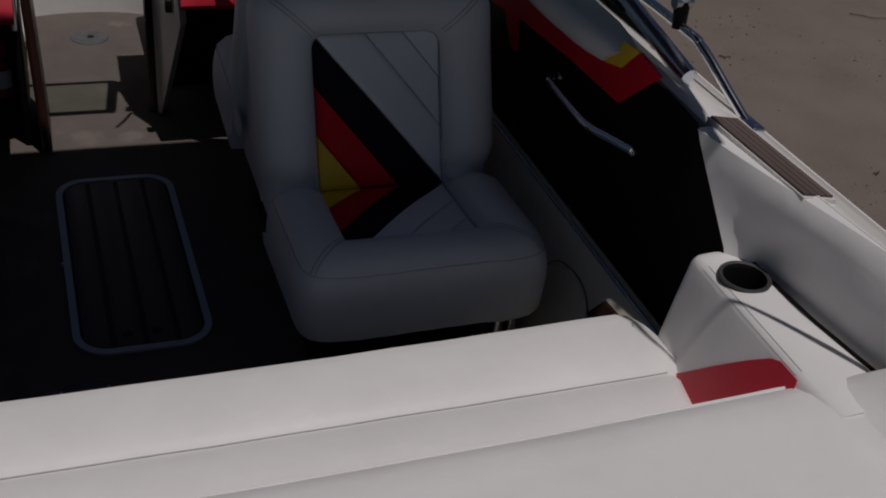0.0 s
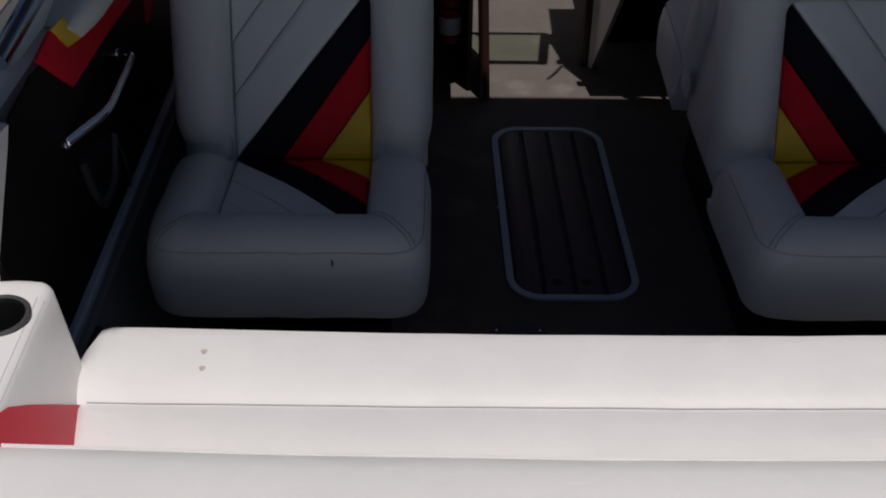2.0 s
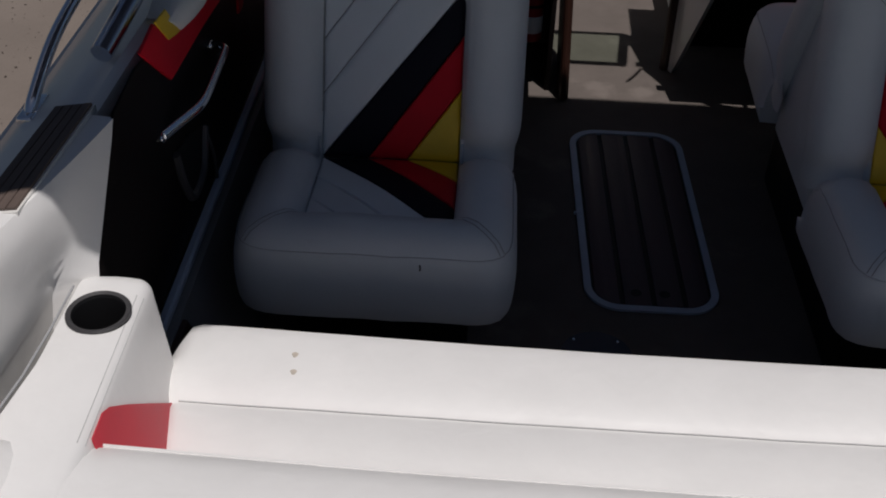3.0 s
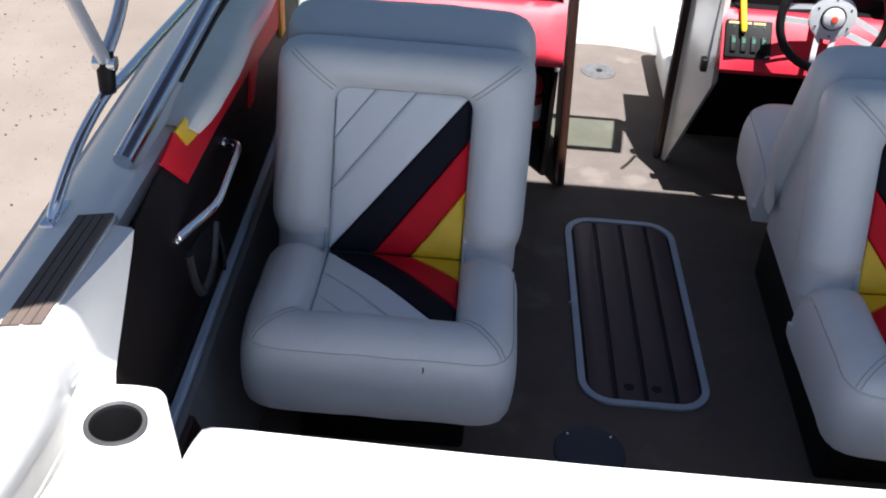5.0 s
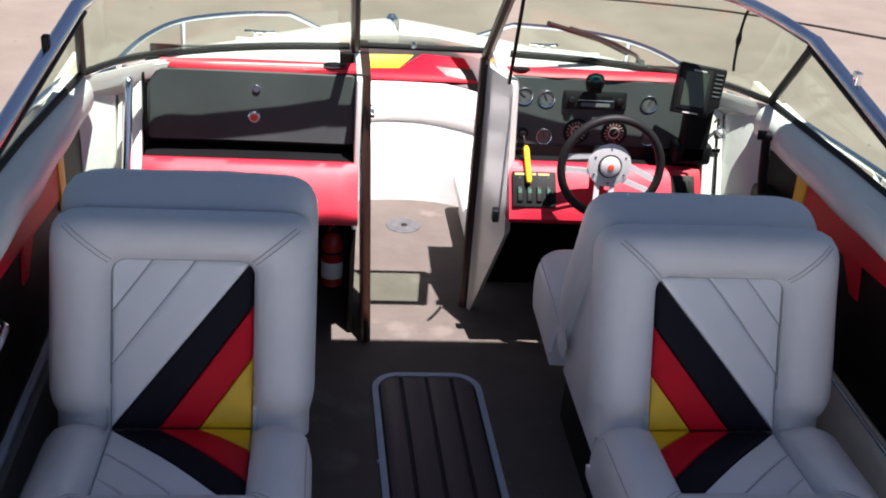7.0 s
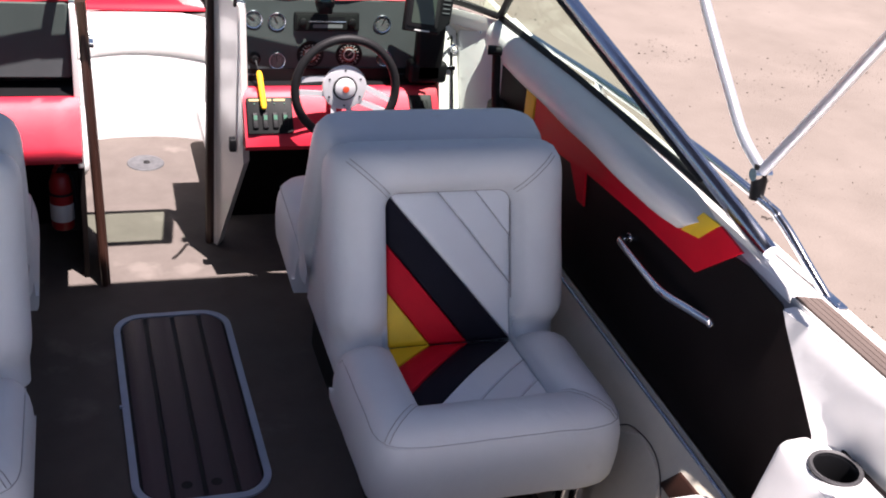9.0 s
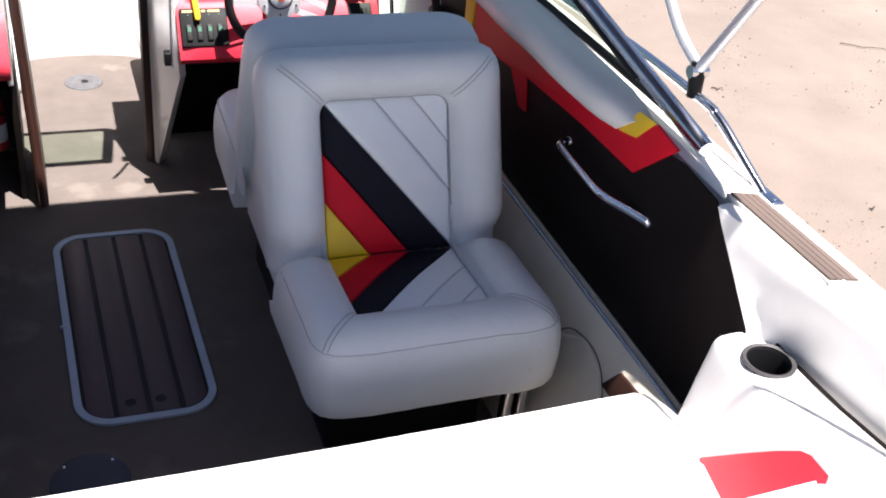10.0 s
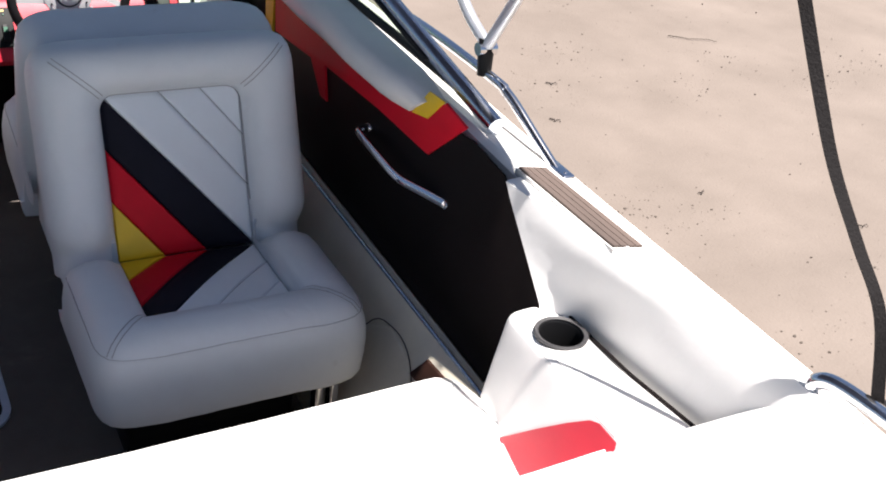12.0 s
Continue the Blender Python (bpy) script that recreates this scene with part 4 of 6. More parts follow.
# ---- floor hatch and base plate ----
def floor_hatch():
    t = thing("floor_hatch", "floor locker hatch of dark mauve planks with pale edging", "floor hatch", (0.01, 2.45, 0.0))
    x0, x1, y0, y1 = -0.155, 0.175, 2.04, 2.862
    skew = lambda u, v: u + 0.008 * (2.45 - v) / 0.4
    at = lambda u, v, h: Vector((skew(u, v), v, 0.001 + h))
    part("edging", ring_band(rounded(x0, y0, x1, y1, 0.085, 10), rounded(x0 + 0.018, y0 + 0.018, x1 - 0.018, y1 - 0.018, 0.068, 10), 0.0, 0.007, at), TRIM, t, "pale blue grey plastic edging")
    part("board", plate(rounded(x0 + 0.016, y0 + 0.016, x1 - 0.016, y1 - 0.016, 0.068, 10), at, 0.0, 0.001), BLACK, t, "black grooves between the planks")
    cuts = [x0 + 0.02, -0.065, 0.012, 0.088, x1 - 0.02]
    for a, b in zip(cuts, cuts[1:]):
        a2, b2 = a + 0.006, b - 0.006
        def span(x):
            d = max(0.0, max((x0 + 0.087) - x, x - (x1 - 0.087)))
            r = 0.066
            inset = r - math.sqrt(max(0.0, r * r - d * d)) if d < r else r
            return y0 + 0.021 + inset, y1 - 0.021 - inset
        xs = [a2 + (b2 - a2) * k / 6 for k in range(7)]
        poly = [(x, span(x)[0]) for x in xs] + [(x, span(x)[1]) for x in xs[::-1]]
        part("plank", plate(poly, at, 0.001, 0.006, 0.0015), PLANK, t)
    for x in (-0.022, 0.048):
        part("finger_hole", lathe([(0.0, 0.0), (0.012, 0.0), (0.0135, 0.0012), (0.0, 0.0006)], 18, m=pose(x, 2.105, 0.0066)), BLACK, t, "black finger hole")
    part("joint", box((x0 - 0.006, 2.428, 0.001), (x0 + 0.012, 2.436, 0.0088)), TRIM, t)


floor_hatch()

disc = thing("table_socket", "dark blue plastic socket plate screwed to the floor", "socket plate", (-0.13, 1.88, 0.0))
part("plate", lathe([(0.0, 0.0), (0.085, 0.0), (0.083, 0.004), (0.06, 0.006), (0.0, 0.006)], 32, m=pose(-0.13, 1.875, 0.0005)), DISC, disc)
for a in (45, 135, 225, 315):
    part("screw", lathe([(0.0, 0.0), (0.004, 0.0), (0.003, 0.002), (0.0, 0.0025)], 8, m=pose(-0.13 + 0.072 * math.cos(radians(a)), 1.875 + 0.072 * math.sin(radians(a)), 0.005)), CHROME, disc)

drain = thing("deck_drain", "round grey floor drain with a dark centre", "floor drain", (0.0, 3.9, 0.0))
part("flange", lathe([(0.0, 0.0), (0.068, 0.0), (0.066, 0.003), (0.05, 0.005), (0.045, 0.0035), (0.0, 0.0035)], 28, m=pose(0.0, 3.905, 0.0005)), DRAIN, drain)
part("hole", lathe([(0.0, 0.0), (0.013, 0.0), (0.012, 0.002), (0.0, 0.001)], 16, m=pose(0.004, 3.905, 0.004)), BLACK, drain)

# brown carpet scrap on the ledge, white moulded panel beside each seat
for side in (1,):
    k = thing("ledge_cover", "white moulded cover plate on the liner ledge", "cover plate", (side * 0.9, 1.7, 0.0), group="ledge covers")
    part("plate", plate([(1.50, 0.05), (1.54, 0.24), (1.62, 0.325), (1.72, 0.34), (1.81, 0.29), (1.86, 0.05)], lambda u, v, h: Vector((side * (0.834 + 0.40 * (v - 0.1) - h), u, v)), 0.0, 0.008, 0.003), LINER, k)
    part("seam", tube([(side * (0.830 + 0.40 * (v - 0.1)), u, v) for u, v in ((1.50, 0.06), (1.54, 0.24), (1.62, 0.325), (1.72, 0.34), (1.81, 0.29), (1.86, 0.06))], 0.0013, 6, curve=5), BROWN, k, "brown gap round the cover")
for side in (-1, 1):
    q = thing("carpet_patch", "dark brown carpet patch on the liner ledge", "carpet patch", (side * 0.93, 1.46, 0.35), group="carpet patches")
    part("patch", plate([(1.49, 0.31), (1.60, 0.31), (1.57, 0.362), (1.46, 0.368)] if side > 0 else [(1.45, 0.26), (1.57, 0.26), (1.55, 0.338), (1.43, 0.343)], lambda u, v, h: Vector((side * ((0.838 + 0.40 * (v - 0.1) if side > 0 else 0.9160 + 0.1725 * (v - 0.06)) - h), u, v)), 0.0, 0.012, 0.003), BROWN, q)


# ---- consoles and dash ----
def on_face(lean):
    """A console face that looks aft: u is x, v is z; the face passes y = 3.15 at z = 0.70 and leans."""
    def at(u, v, h):
        return Vector((u, 3.15 + (v - 0.70) * lean - h, v + h * lean * 0.5))
    return at


def folded(at, left, right, deep):
    """The same face with its middle stretch set back between two bends."""
    def place(u, v, h, ends):
        k = (u - ends[0]) / (left - ends[0]) if u < left else (ends[1] - u) / (ends[1] - right) if u > right else 1.0
        return at(u, v, h - deep * max(0.0, min(1.0, k)))
    return place


def folded_panel(face, u0, u1, v0, v1, bends):
    """A panel of three flat leaves with eased edges."""
    rows = []
    for u in sorted([u0, u0 + 0.004, u0 + 0.012, u1 - 0.012, u1 - 0.004, u1, *[b + d for b in bends for d in (-0.004, 0.004)]]):
        e = 0.010 if u in (u0, u1) else 0.004 if u in (u0 + 0.004, u1 - 0.004) else 0.0
        top = 0.0 if e < 0.010 else -0.003
        rows.append([face(u, v0 + e, -0.02), face(u, v0 + e, top - 0.003), face(u, v0 + e + 0.003, top), face(u, v1 - e - 0.003, top), face(u, v1 - e, top - 0.003), face(u, v1 - e, -0.02)])
    return sections(rows)


SLOPE = Vector((0, 0.618, 0.786))
PROUD = Vector((0, -0.786, 0.618))


def knee_pad(x0, x1, top):
    """A soft padded board that slopes up and forward to its top edge."""
    rows = []
    head = Vector((0, 3.08 + (top - 0.625) * 0.786, top))
    for i in range(25):
        x = x0 + (x1 - x0) * i / 24
        e = min(1.0, min(i, 24 - i) / 2)
        row = []
        for k in range(10):
            a = k / 9
            puff = 0.014 * max(0.0, math.sin(math.pi * a)) ** 0.45 * (0.3 + 0.7 * e) + 0.0016 * noise.noise((x * 9, a * 2, 4.0))
            p = head - SLOPE * 0.178 * (1 - a) + PROUD * puff
            row.append((x, p.y, p.z))
        low = head - SLOPE * 0.178
        row += [(x, head.y + 0.03, head.z - 0.006), (x, head.y + 0.03, low.z - 0.02), (x, low.y + 0.015, low.z - 0.018)]
        rows.append(row)
    return sections(rows)


def port_console():
    t = thing("port_console", "passenger console with a smoked panel and red knee pad", "console", (-0.54, 3.25, 0))
    leaf = folded(on_face(0.22), -0.638, -0.423, 0.005)
    face = lambda u, v, h: leaf(u, v, h + 0.003, (-0.836, -0.232))
    glove = part("glove_panel", folded_panel(face, -0.836, -0.232, 0.637, 0.838, (-0.638, -0.423)), DASH, t, "smoked grey glove box panel")
    for u, v, r, mat in ((-0.522, 0.790, 0.012, CHROME), (-0.528, 0.708, 0.018, CHROME)):
        m = Matrix.Translation(face(u, v, 0.0)) @ pose(0, 0, 0, 90 - 6, 0, 0)
        part("lock", lathe([(0.0, 0.0), (r, 0.0), (r, 0.004), (r * 0.8, 0.007), (0.0, 0.007)], 22, m=m), mat, glove, "chrome push lock")
    part("emblem", lathe([(0.0, 0.0068), (0.0115, 0.0068), (0.011, 0.0082), (0.0, 0.0082)], 20, m=Matrix.Translation(face(-0.528, 0.708, 0.0)) @ pose(0, 0, 0, 84, 0, 0)), ORANGE, glove, "round red emblem")
    part("edge_trim", box((-0.846, 3.145, 0.60), (-0.838, 3.19, 0.835), 0.003), BLACK, t, "black side trim")
    # Black boards put the overhang's shade into the gap below the panel.
    part("shelf_back", box((-0.84, 3.20, 0.50), (-0.232, 3.22, 0.64)), BLACK, t)
    part("shelf", box((-0.84, 3.085, 0.597), (-0.232, 3.21, 0.604)), BLACK, t, "shelf under the panel, black for the gap's shade")
    # padded red knee panel
    part("knee_pad", knee_pad(-0.842, -0.218, 0.606), REDSUN, t, "padded red vinyl knee panel")
    part("inner_side", box((-0.232, 3.07, 0.385), (-0.216, 3.55, 0.86), 0.004), GEL, t, "white console side")
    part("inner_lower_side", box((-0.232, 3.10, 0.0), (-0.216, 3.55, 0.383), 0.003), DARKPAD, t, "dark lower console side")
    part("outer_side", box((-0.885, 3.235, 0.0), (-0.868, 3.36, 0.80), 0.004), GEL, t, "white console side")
    # Footwell boards are dark to carry the shade under the dash.
    part("footwell_back", box((-0.868, 3.46, 0.0), (-0.232, 3.48, 0.82), 0.003), DARKPAD, t, "footwell bulkhead, dark for the shade under the dash")
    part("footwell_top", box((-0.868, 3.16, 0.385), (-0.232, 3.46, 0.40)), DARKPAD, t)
    # red dash roll along the top
    rows = []
    for i in range(25):
        k = i / 24
        x = -0.80 + 0.57 * k
        sag = 0.016 * math.sin(math.pi * min(1.0, k * 1.1))
        full = min(1.0, 0.25 + 2.2 * k)
        rows.append([(x, 3.196, 0.834 - sag), (x, 3.189, 0.842 - sag), (x, 3.192, 0.850 - sag * 0.5), (x, 3.194 + 0.014 * full, 0.857), (x, 3.196 + 0.028 * full, 0.862), (x, 3.232, 0.836)])
    part("dash_roll", sections(rows), REDSUN, t, "red vinyl dash roll")
    part("vent", lathe([(0.0, 0.0), (0.034, 0.0), (0.032, 0.004), (0.0, 0.004)], 24, m=pose(-0.295, 3.205, 0.8605) @ Matrix.Diagonal((1, 0.55, 1, 1))), BLACK, t, "black oval vent")


port_console()


def white_corner(side, x0, x1, x2):
    """White panels between console and cockpit side; they lean back from the windscreen's foot."""
    t = thing("corner_panel", "white corner panel of gelcoat and vinyl beside the console", "corner panel", (side * 0.95, 3.2, 0.0), group="corner panels")
    strip = lambda u, v, h: Vector((side * u, 3.165 + (v - 0.845) * 0.45 - 0.91 * h, v + 0.41 * h))
    part("inner", plate([(x0 - 0.012, 0.30), (x1 + 0.008, 0.30), (x1, 0.846), (x0, 0.846)], strip, -0.02, 0.0, 0.003), GEL, t, "white gelcoat strip")
    at = lambda u, v, h: Vector((side * u, 3.155 + (v - 0.845) * 0.25 - 1.2 * (u - x1) - h * 0.6, v))
    part("outer", plate([(x1 + 0.006, 0.30), (x2 + 0.01, 0.30), (x2 + 0.01, 0.82), (x2 - 0.01, 0.842), (x1 + 0.006, 0.848)], at, -0.01, 0.012, 0.006), VINYL, t, "pale grey vinyl quarter panel")
    part("screw", lathe([(0.0, 0.0), (0.006, 0.0), (0.0, 0.003)], 10, m=Matrix.Translation(at(0.5 * (x1 + x2), 0.80, 0.022)) @ pose(0, 0, 0, 90, 0, 0)), CHROME, t)


white_corner(-1, 0.848, 0.910, 1.0)
white_corner(1, 0.836, 0.890, 1.0)
g = thing("entry_handle", "upright chrome grab bar beside the passenger console", "grab bar", (-0.908, 3.17, 0.6))
part("bar", tube([(-0.878, 3.150, 0.812), (-0.878, 3.125, 0.818), (-0.878, 3.105, 0.80), (-0.879, 3.065, 0.69), (-0.882, 3.000, 0.53), (-0.882, 2.99, 0.50), (-0.882, 3.02, 0.49)], 0.0135, 12, curve=5), CHROME, g)


def gauge(parent, face, u, v, r, label, big=False, rot=0.6):
    m = Matrix.Translation(face(u, v, 0.0)) @ pose(0, 0, 0, 84, 0, 0)
    gq = part("gauge", lathe([(0.0, -0.004), (r, -0.004), (r * 1.08, 0.001), (r * 1.12, 0.0035), (r * 1.0, 0.0055), (r * 0.95, 0.0045), (r * 0.93, 0.003), (0.0, 0.003)], 32, m=m), BLACK, parent, label)
    if not big:
        part("dial", lathe([(0.0, 0.0028), (r * 0.915, 0.0028), (r * 0.91, 0.0034), (0.0, 0.0034)], 28, m=m), DIAL, gq, "grey dial face")
    part("bezel", lathe([(r * 0.96, 0.0055), (r * 1.08, 0.0062), (r * 1.15, 0.003), (r * 1.12, 0.0015), (r * 0.96, 0.0045)], 32, m=m, ring=True), ALU if not big else BLACK, gq)
    marks = bmesh.new()
    count = 14 if big else 9
    for k in range(count):
        a = radians(225 - 270 * k / (count - 1))
        moved_box = box((-0.0008 * (1.4 if big else 1), 0, 0), (0.0008 * (1.4 if big else 1), r * 0.16, 0.0006))
        moved_box.transform(m @ Matrix.Translation((r * 0.68 * math.cos(a), r * 0.68 * math.sin(a), 0.0036)) @ Matrix.Rotation(a - math.pi / 2, 4, "Z"))
        marks = join(marks, moved_box)
    part("scale", marks, MARK if big else BLACK, gq)
    needle = box((-0.0011, -r * 0.12, 0), (0.0011, r * 0.7, 0.001))
    needle.transform(m @ Matrix.Translation((0, 0, 0.0042)) @ Matrix.Rotation(rot, 4, "Z"))
    part("needle", needle, MARK if big else BLACK, gq)
    if big:
        part("dial_ring", lathe([(r * 0.40, 0.0034), (r * 0.45, 0.0042), (r * 0.50, 0.0034), (r * 0.45, 0.003)], 28, m=m, ring=True), MARK, gq)
        part("warning_band", lathe([(r * 0.58, 0.0034), (r * 0.595, 0.004), (r * 0.61, 0.0034), (r * 0.595, 0.003)], 28, m=m, ring=True), ORANGE, gq)
    lens_ob = part("lens", lathe([(0.0, 0.0), (r * 0.95, 0.0), (r * 0.94, 0.0012), (0.0, 0.002)], 28, m=m @ Matrix.Translation((0, 0, 0.0055))), LENS, gq)
    lens_ob.visible_shadow = False
    return gq


def helm_console():
    t = thing("helm_console", "helm console with grey gauge panel and red switch pod", "console", (0.54, 3.25, 0))
    leaf = folded(on_face(0.22), 0.376, 0.630, 0.005)
    face = lambda u, v, h: leaf(u, v, h, (0.212, 0.834))
    panel = part("dash_panel", folded_panel(face, 0.212, 0.834, 0.638, 0.857, (0.376, 0.630)), DASH, t, "smoked grey instrument panel")
    for u, v, rot in ((0.276, 0.800, 0.9), (0.345, 0.794, 0.5), (0.665, 0.790, -0.4)):
        gauge(panel, face, u, v, 0.0235, "round black gauge with a chrome bezel", rot=rot)
    gauge(panel, face, 0.563, 0.700, 0.036, "large round dial gauge", True, -0.8)
    gauge(panel, face, 0.445, 0.700, 0.036, "large round dial gauge", True, 0.9)
    gauge(panel, face, 0.345, 0.682, 0.0225, "round black gauge with a chrome bezel", rot=0.2)
    gauge(panel, face, 0.672, 0.690, 0.0225, "round black gauge with a chrome bezel", rot=0.2)
    # radio
    radio = part("radio", plate(rounded(0.396, 0.768, 0.592, 0.822, 0.004, 2), face, 0.0, 0.010, 0.003), BLACK, t, "black car radio with two knobs")
    part("face_plate", plate(rounded(0.402, 0.773, 0.586, 0.817, 0.003, 2), face, 0.010, 0.0125, 0.001), PODGREY, radio)
    part("slot", plate(rounded(0.440, 0.800, 0.548, 0.811, 0.002, 2), face, 0.0125, 0.0135), BLACK, radio)
    part("slot_edge", plate([(0.438, 0.7955), (0.55, 0.7955), (0.55, 0.7985), (0.438, 0.7985)], face, 0.0125, 0.0145), CHROME, radio)
    part("display", plate(rounded(0.450, 0.779, 0.54, 0.789, 0.002, 2), face, 0.0125, 0.0135), DIAL, radio, "silver button row")
    for u in (0.420, 0.568):
        m = Matrix.Translation(face(u, 0.795, 0.012)) @ pose(0, 0, 0, 84, 0, 0)
        part("knob", lathe([(0.0, 0.0), (0.0125, 0.0), (0.012, 0.012), (0.009, 0.014), (0.0, 0.014)], 20, m=m), BLACK, radio)
    # ignition with yellow key float
    m = Matrix.Translation(face(0.278, 0.690, 0.0)) @ pose(0, 0, 0, 84, 0, 0)
    part("ignition", lathe([(0.0, 0.0), (0.018, 0.0), (0.018, 0.006), (0.010, 0.010), (0.009, 0.022), (0.0, 0.022)], 20, m=m), BLACK, t, "black ignition lock")
    kf = thing("key_float", "yellow foam key float hanging from the ignition", "key float", tuple(face(0.285, 0.63, 0.05)))
    part("cord", tube([face(0.278, 0.688, 0.024), face(0.280, 0.675, 0.036), face(0.284, 0.658, 0.040)], 0.003, 6), BLACK, kf)
    part("float", tube([face(0.284, 0.662, 0.042), face(0.285, 0.655, 0.047), face(0.286, 0.615, 0.084), face(0.287, 0.582, 0.112), face(0.287, 0.575, 0.117)], lambda k: 0.0092 if 0.02 < k < 0.98 else 0.006, 10), KEYFLOAT, kf)
    # shelf and red pod
    # Gap boards are black for the shade below this panel too.
    part("shelf_back", box((0.236, 3.14, 0.46), (0.83, 3.16, 0.66)), BLACK, t)
    part("shelf", box((0.236, 3.10, 0.614), (0.83, 3.15, 0.622)), BLACK, t, "shelf under the panel, black for the gap's shade")
    part("knee_pad", knee_pad(0.232, 0.826, 0.625), REDSUN, t, "padded red vinyl knee panel")
    pod = lambda u, v, h: Vector((u, 2.97 + (v - 0.485) * 0.786, v)) + PROUD * (h + 0.013)
    sw = part("switch_panel", plate(rounded(0.240, 0.512, 0.372, 0.598, 0.004, 3), pod, -0.008, 0.004, 0.002), PODGREY, t, "grey switch panel with green rockers")
    for k in range(4):
        u = 0.262 + 0.029 * k
        part("rocker", plate(rounded(u - 0.008, 0.524, u + 0.008, 0.560, 0.002, 2), pod, 0.004, 0.011, 0.002), BLACK, sw)
        part("rocker_light", plate([(u - 0.005, 0.543), (u + 0.005, 0.543), (u + 0.005, 0.554), (u - 0.005, 0.554)], pod, 0.011, 0.0125), GREEN, sw)
        part("indicator", lathe([(0.0, 0.0), (0.0022, 0.0), (0.002, 0.002), (0.0, 0.0022)], 10, m=Matrix.Translation(pod(u, 0.582, 0.004)) @ pose(0, 0, 0, 52, 0, 0)), GREEN, sw)
    for u0, u1 in ((0.247, 0.292), (0.300, 0.312), (0.318, 0.352)):
        part("caption_bar", plate([(u0, 0.5885), (u1, 0.5885), (u1, 0.5935), (u0, 0.5935)], pod, 0.004, 0.0048), GOLD, sw)
    sp = part("second_switch_panel", plate(rounded(0.730, 0.545, 0.802, 0.60, 0.004, 3), pod, -0.008, 0.004, 0.002), BLACK, t, "small black switch panel")
    for k in range(2):
        part("rocker", plate(rounded(0.744 + 0.026 * k, 0.556, 0.760 + 0.026 * k, 0.586, 0.002, 2), pod, 0.004, 0.010, 0.002), PODGREY, sp)
    part("inner_side", box((0.218, 3.085, 0.41), (0.234, 3.55, 0.868), 0.004), GEL, t, "white console side")
    part("outer_side", box((0.868, 3.235, 0.0), (0.885, 3.36, 0.80), 0.004), GEL, t, "white console side")
    # Dark boards again stand for the shade in the footwell.
    part("footwell_back", box((0.218, 3.46, 0.0), (0.868, 3.48, 0.82), 0.003), DARKPAD, t, "footwell bulkhead, dark for the shade under the dash")
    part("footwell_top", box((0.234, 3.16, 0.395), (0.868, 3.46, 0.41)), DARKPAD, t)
    rows = []
    for i in range(25):
        x = 0.225 + 0.615 * i / 24
        yy = 3.203 - 0.008 * math.sin(math.pi * i / 24) + 0.003 * math.sin(i * 0.9)
        rows.append([(x, yy, 0.850), (x, yy - 0.009, 0.858), (x, yy, 0.868), (x, yy + 0.03, 0.873), (x, 3.246, 0.869), (x, 3.246, 0.846)])
    part("dash_roll", sections(rows), REDSUN, t, "red vinyl dash roll")
    part("vent", lathe([(0.0, 0.0), (0.030, 0.0), (0.028, 0.004), (0.0, 0.004)], 24, m=pose(0.262, 3.21, 0.8715) @ Matrix.Diagonal((1, 0.5, 1, 1))), BLACK, t, "black oval vent")
    return t


helm_console()


def compass():
    t = thing("compass", "small black dash compass with a green dome", "compass", (0.478, 3.13, 0.86))
    part("bracket", box((0.458, 3.125, 0.832), (0.500, 3.165, 0.860), 0.005), BLACK, t)
    part("ring", lathe([(0.0, 0.0), (0.027, 0.0), (0.029, 0.010), (0.026, 0.018), (0.0, 0.018)], 24, m=pose(0.478, 3.14, 0.852)), BLACK, t)
    part("dome", lathe([(0.0, 0.0), (0.022, 0.0), (0.021, 0.009), (0.014, 0.017), (0.0, 0.018)], 24, m=pose(0.478, 3.14, 0.868)), DOME, t, "dark green dome")
    part("hood", tube([(0.452, 3.140, 0.868), (0.459, 3.140, 0.882), (0.478, 3.140, 0.889), (0.497, 3.140, 0.882), (0.504, 3.140, 0.868)], 0.004, 8, curve=4), BLACK, t)


compass()


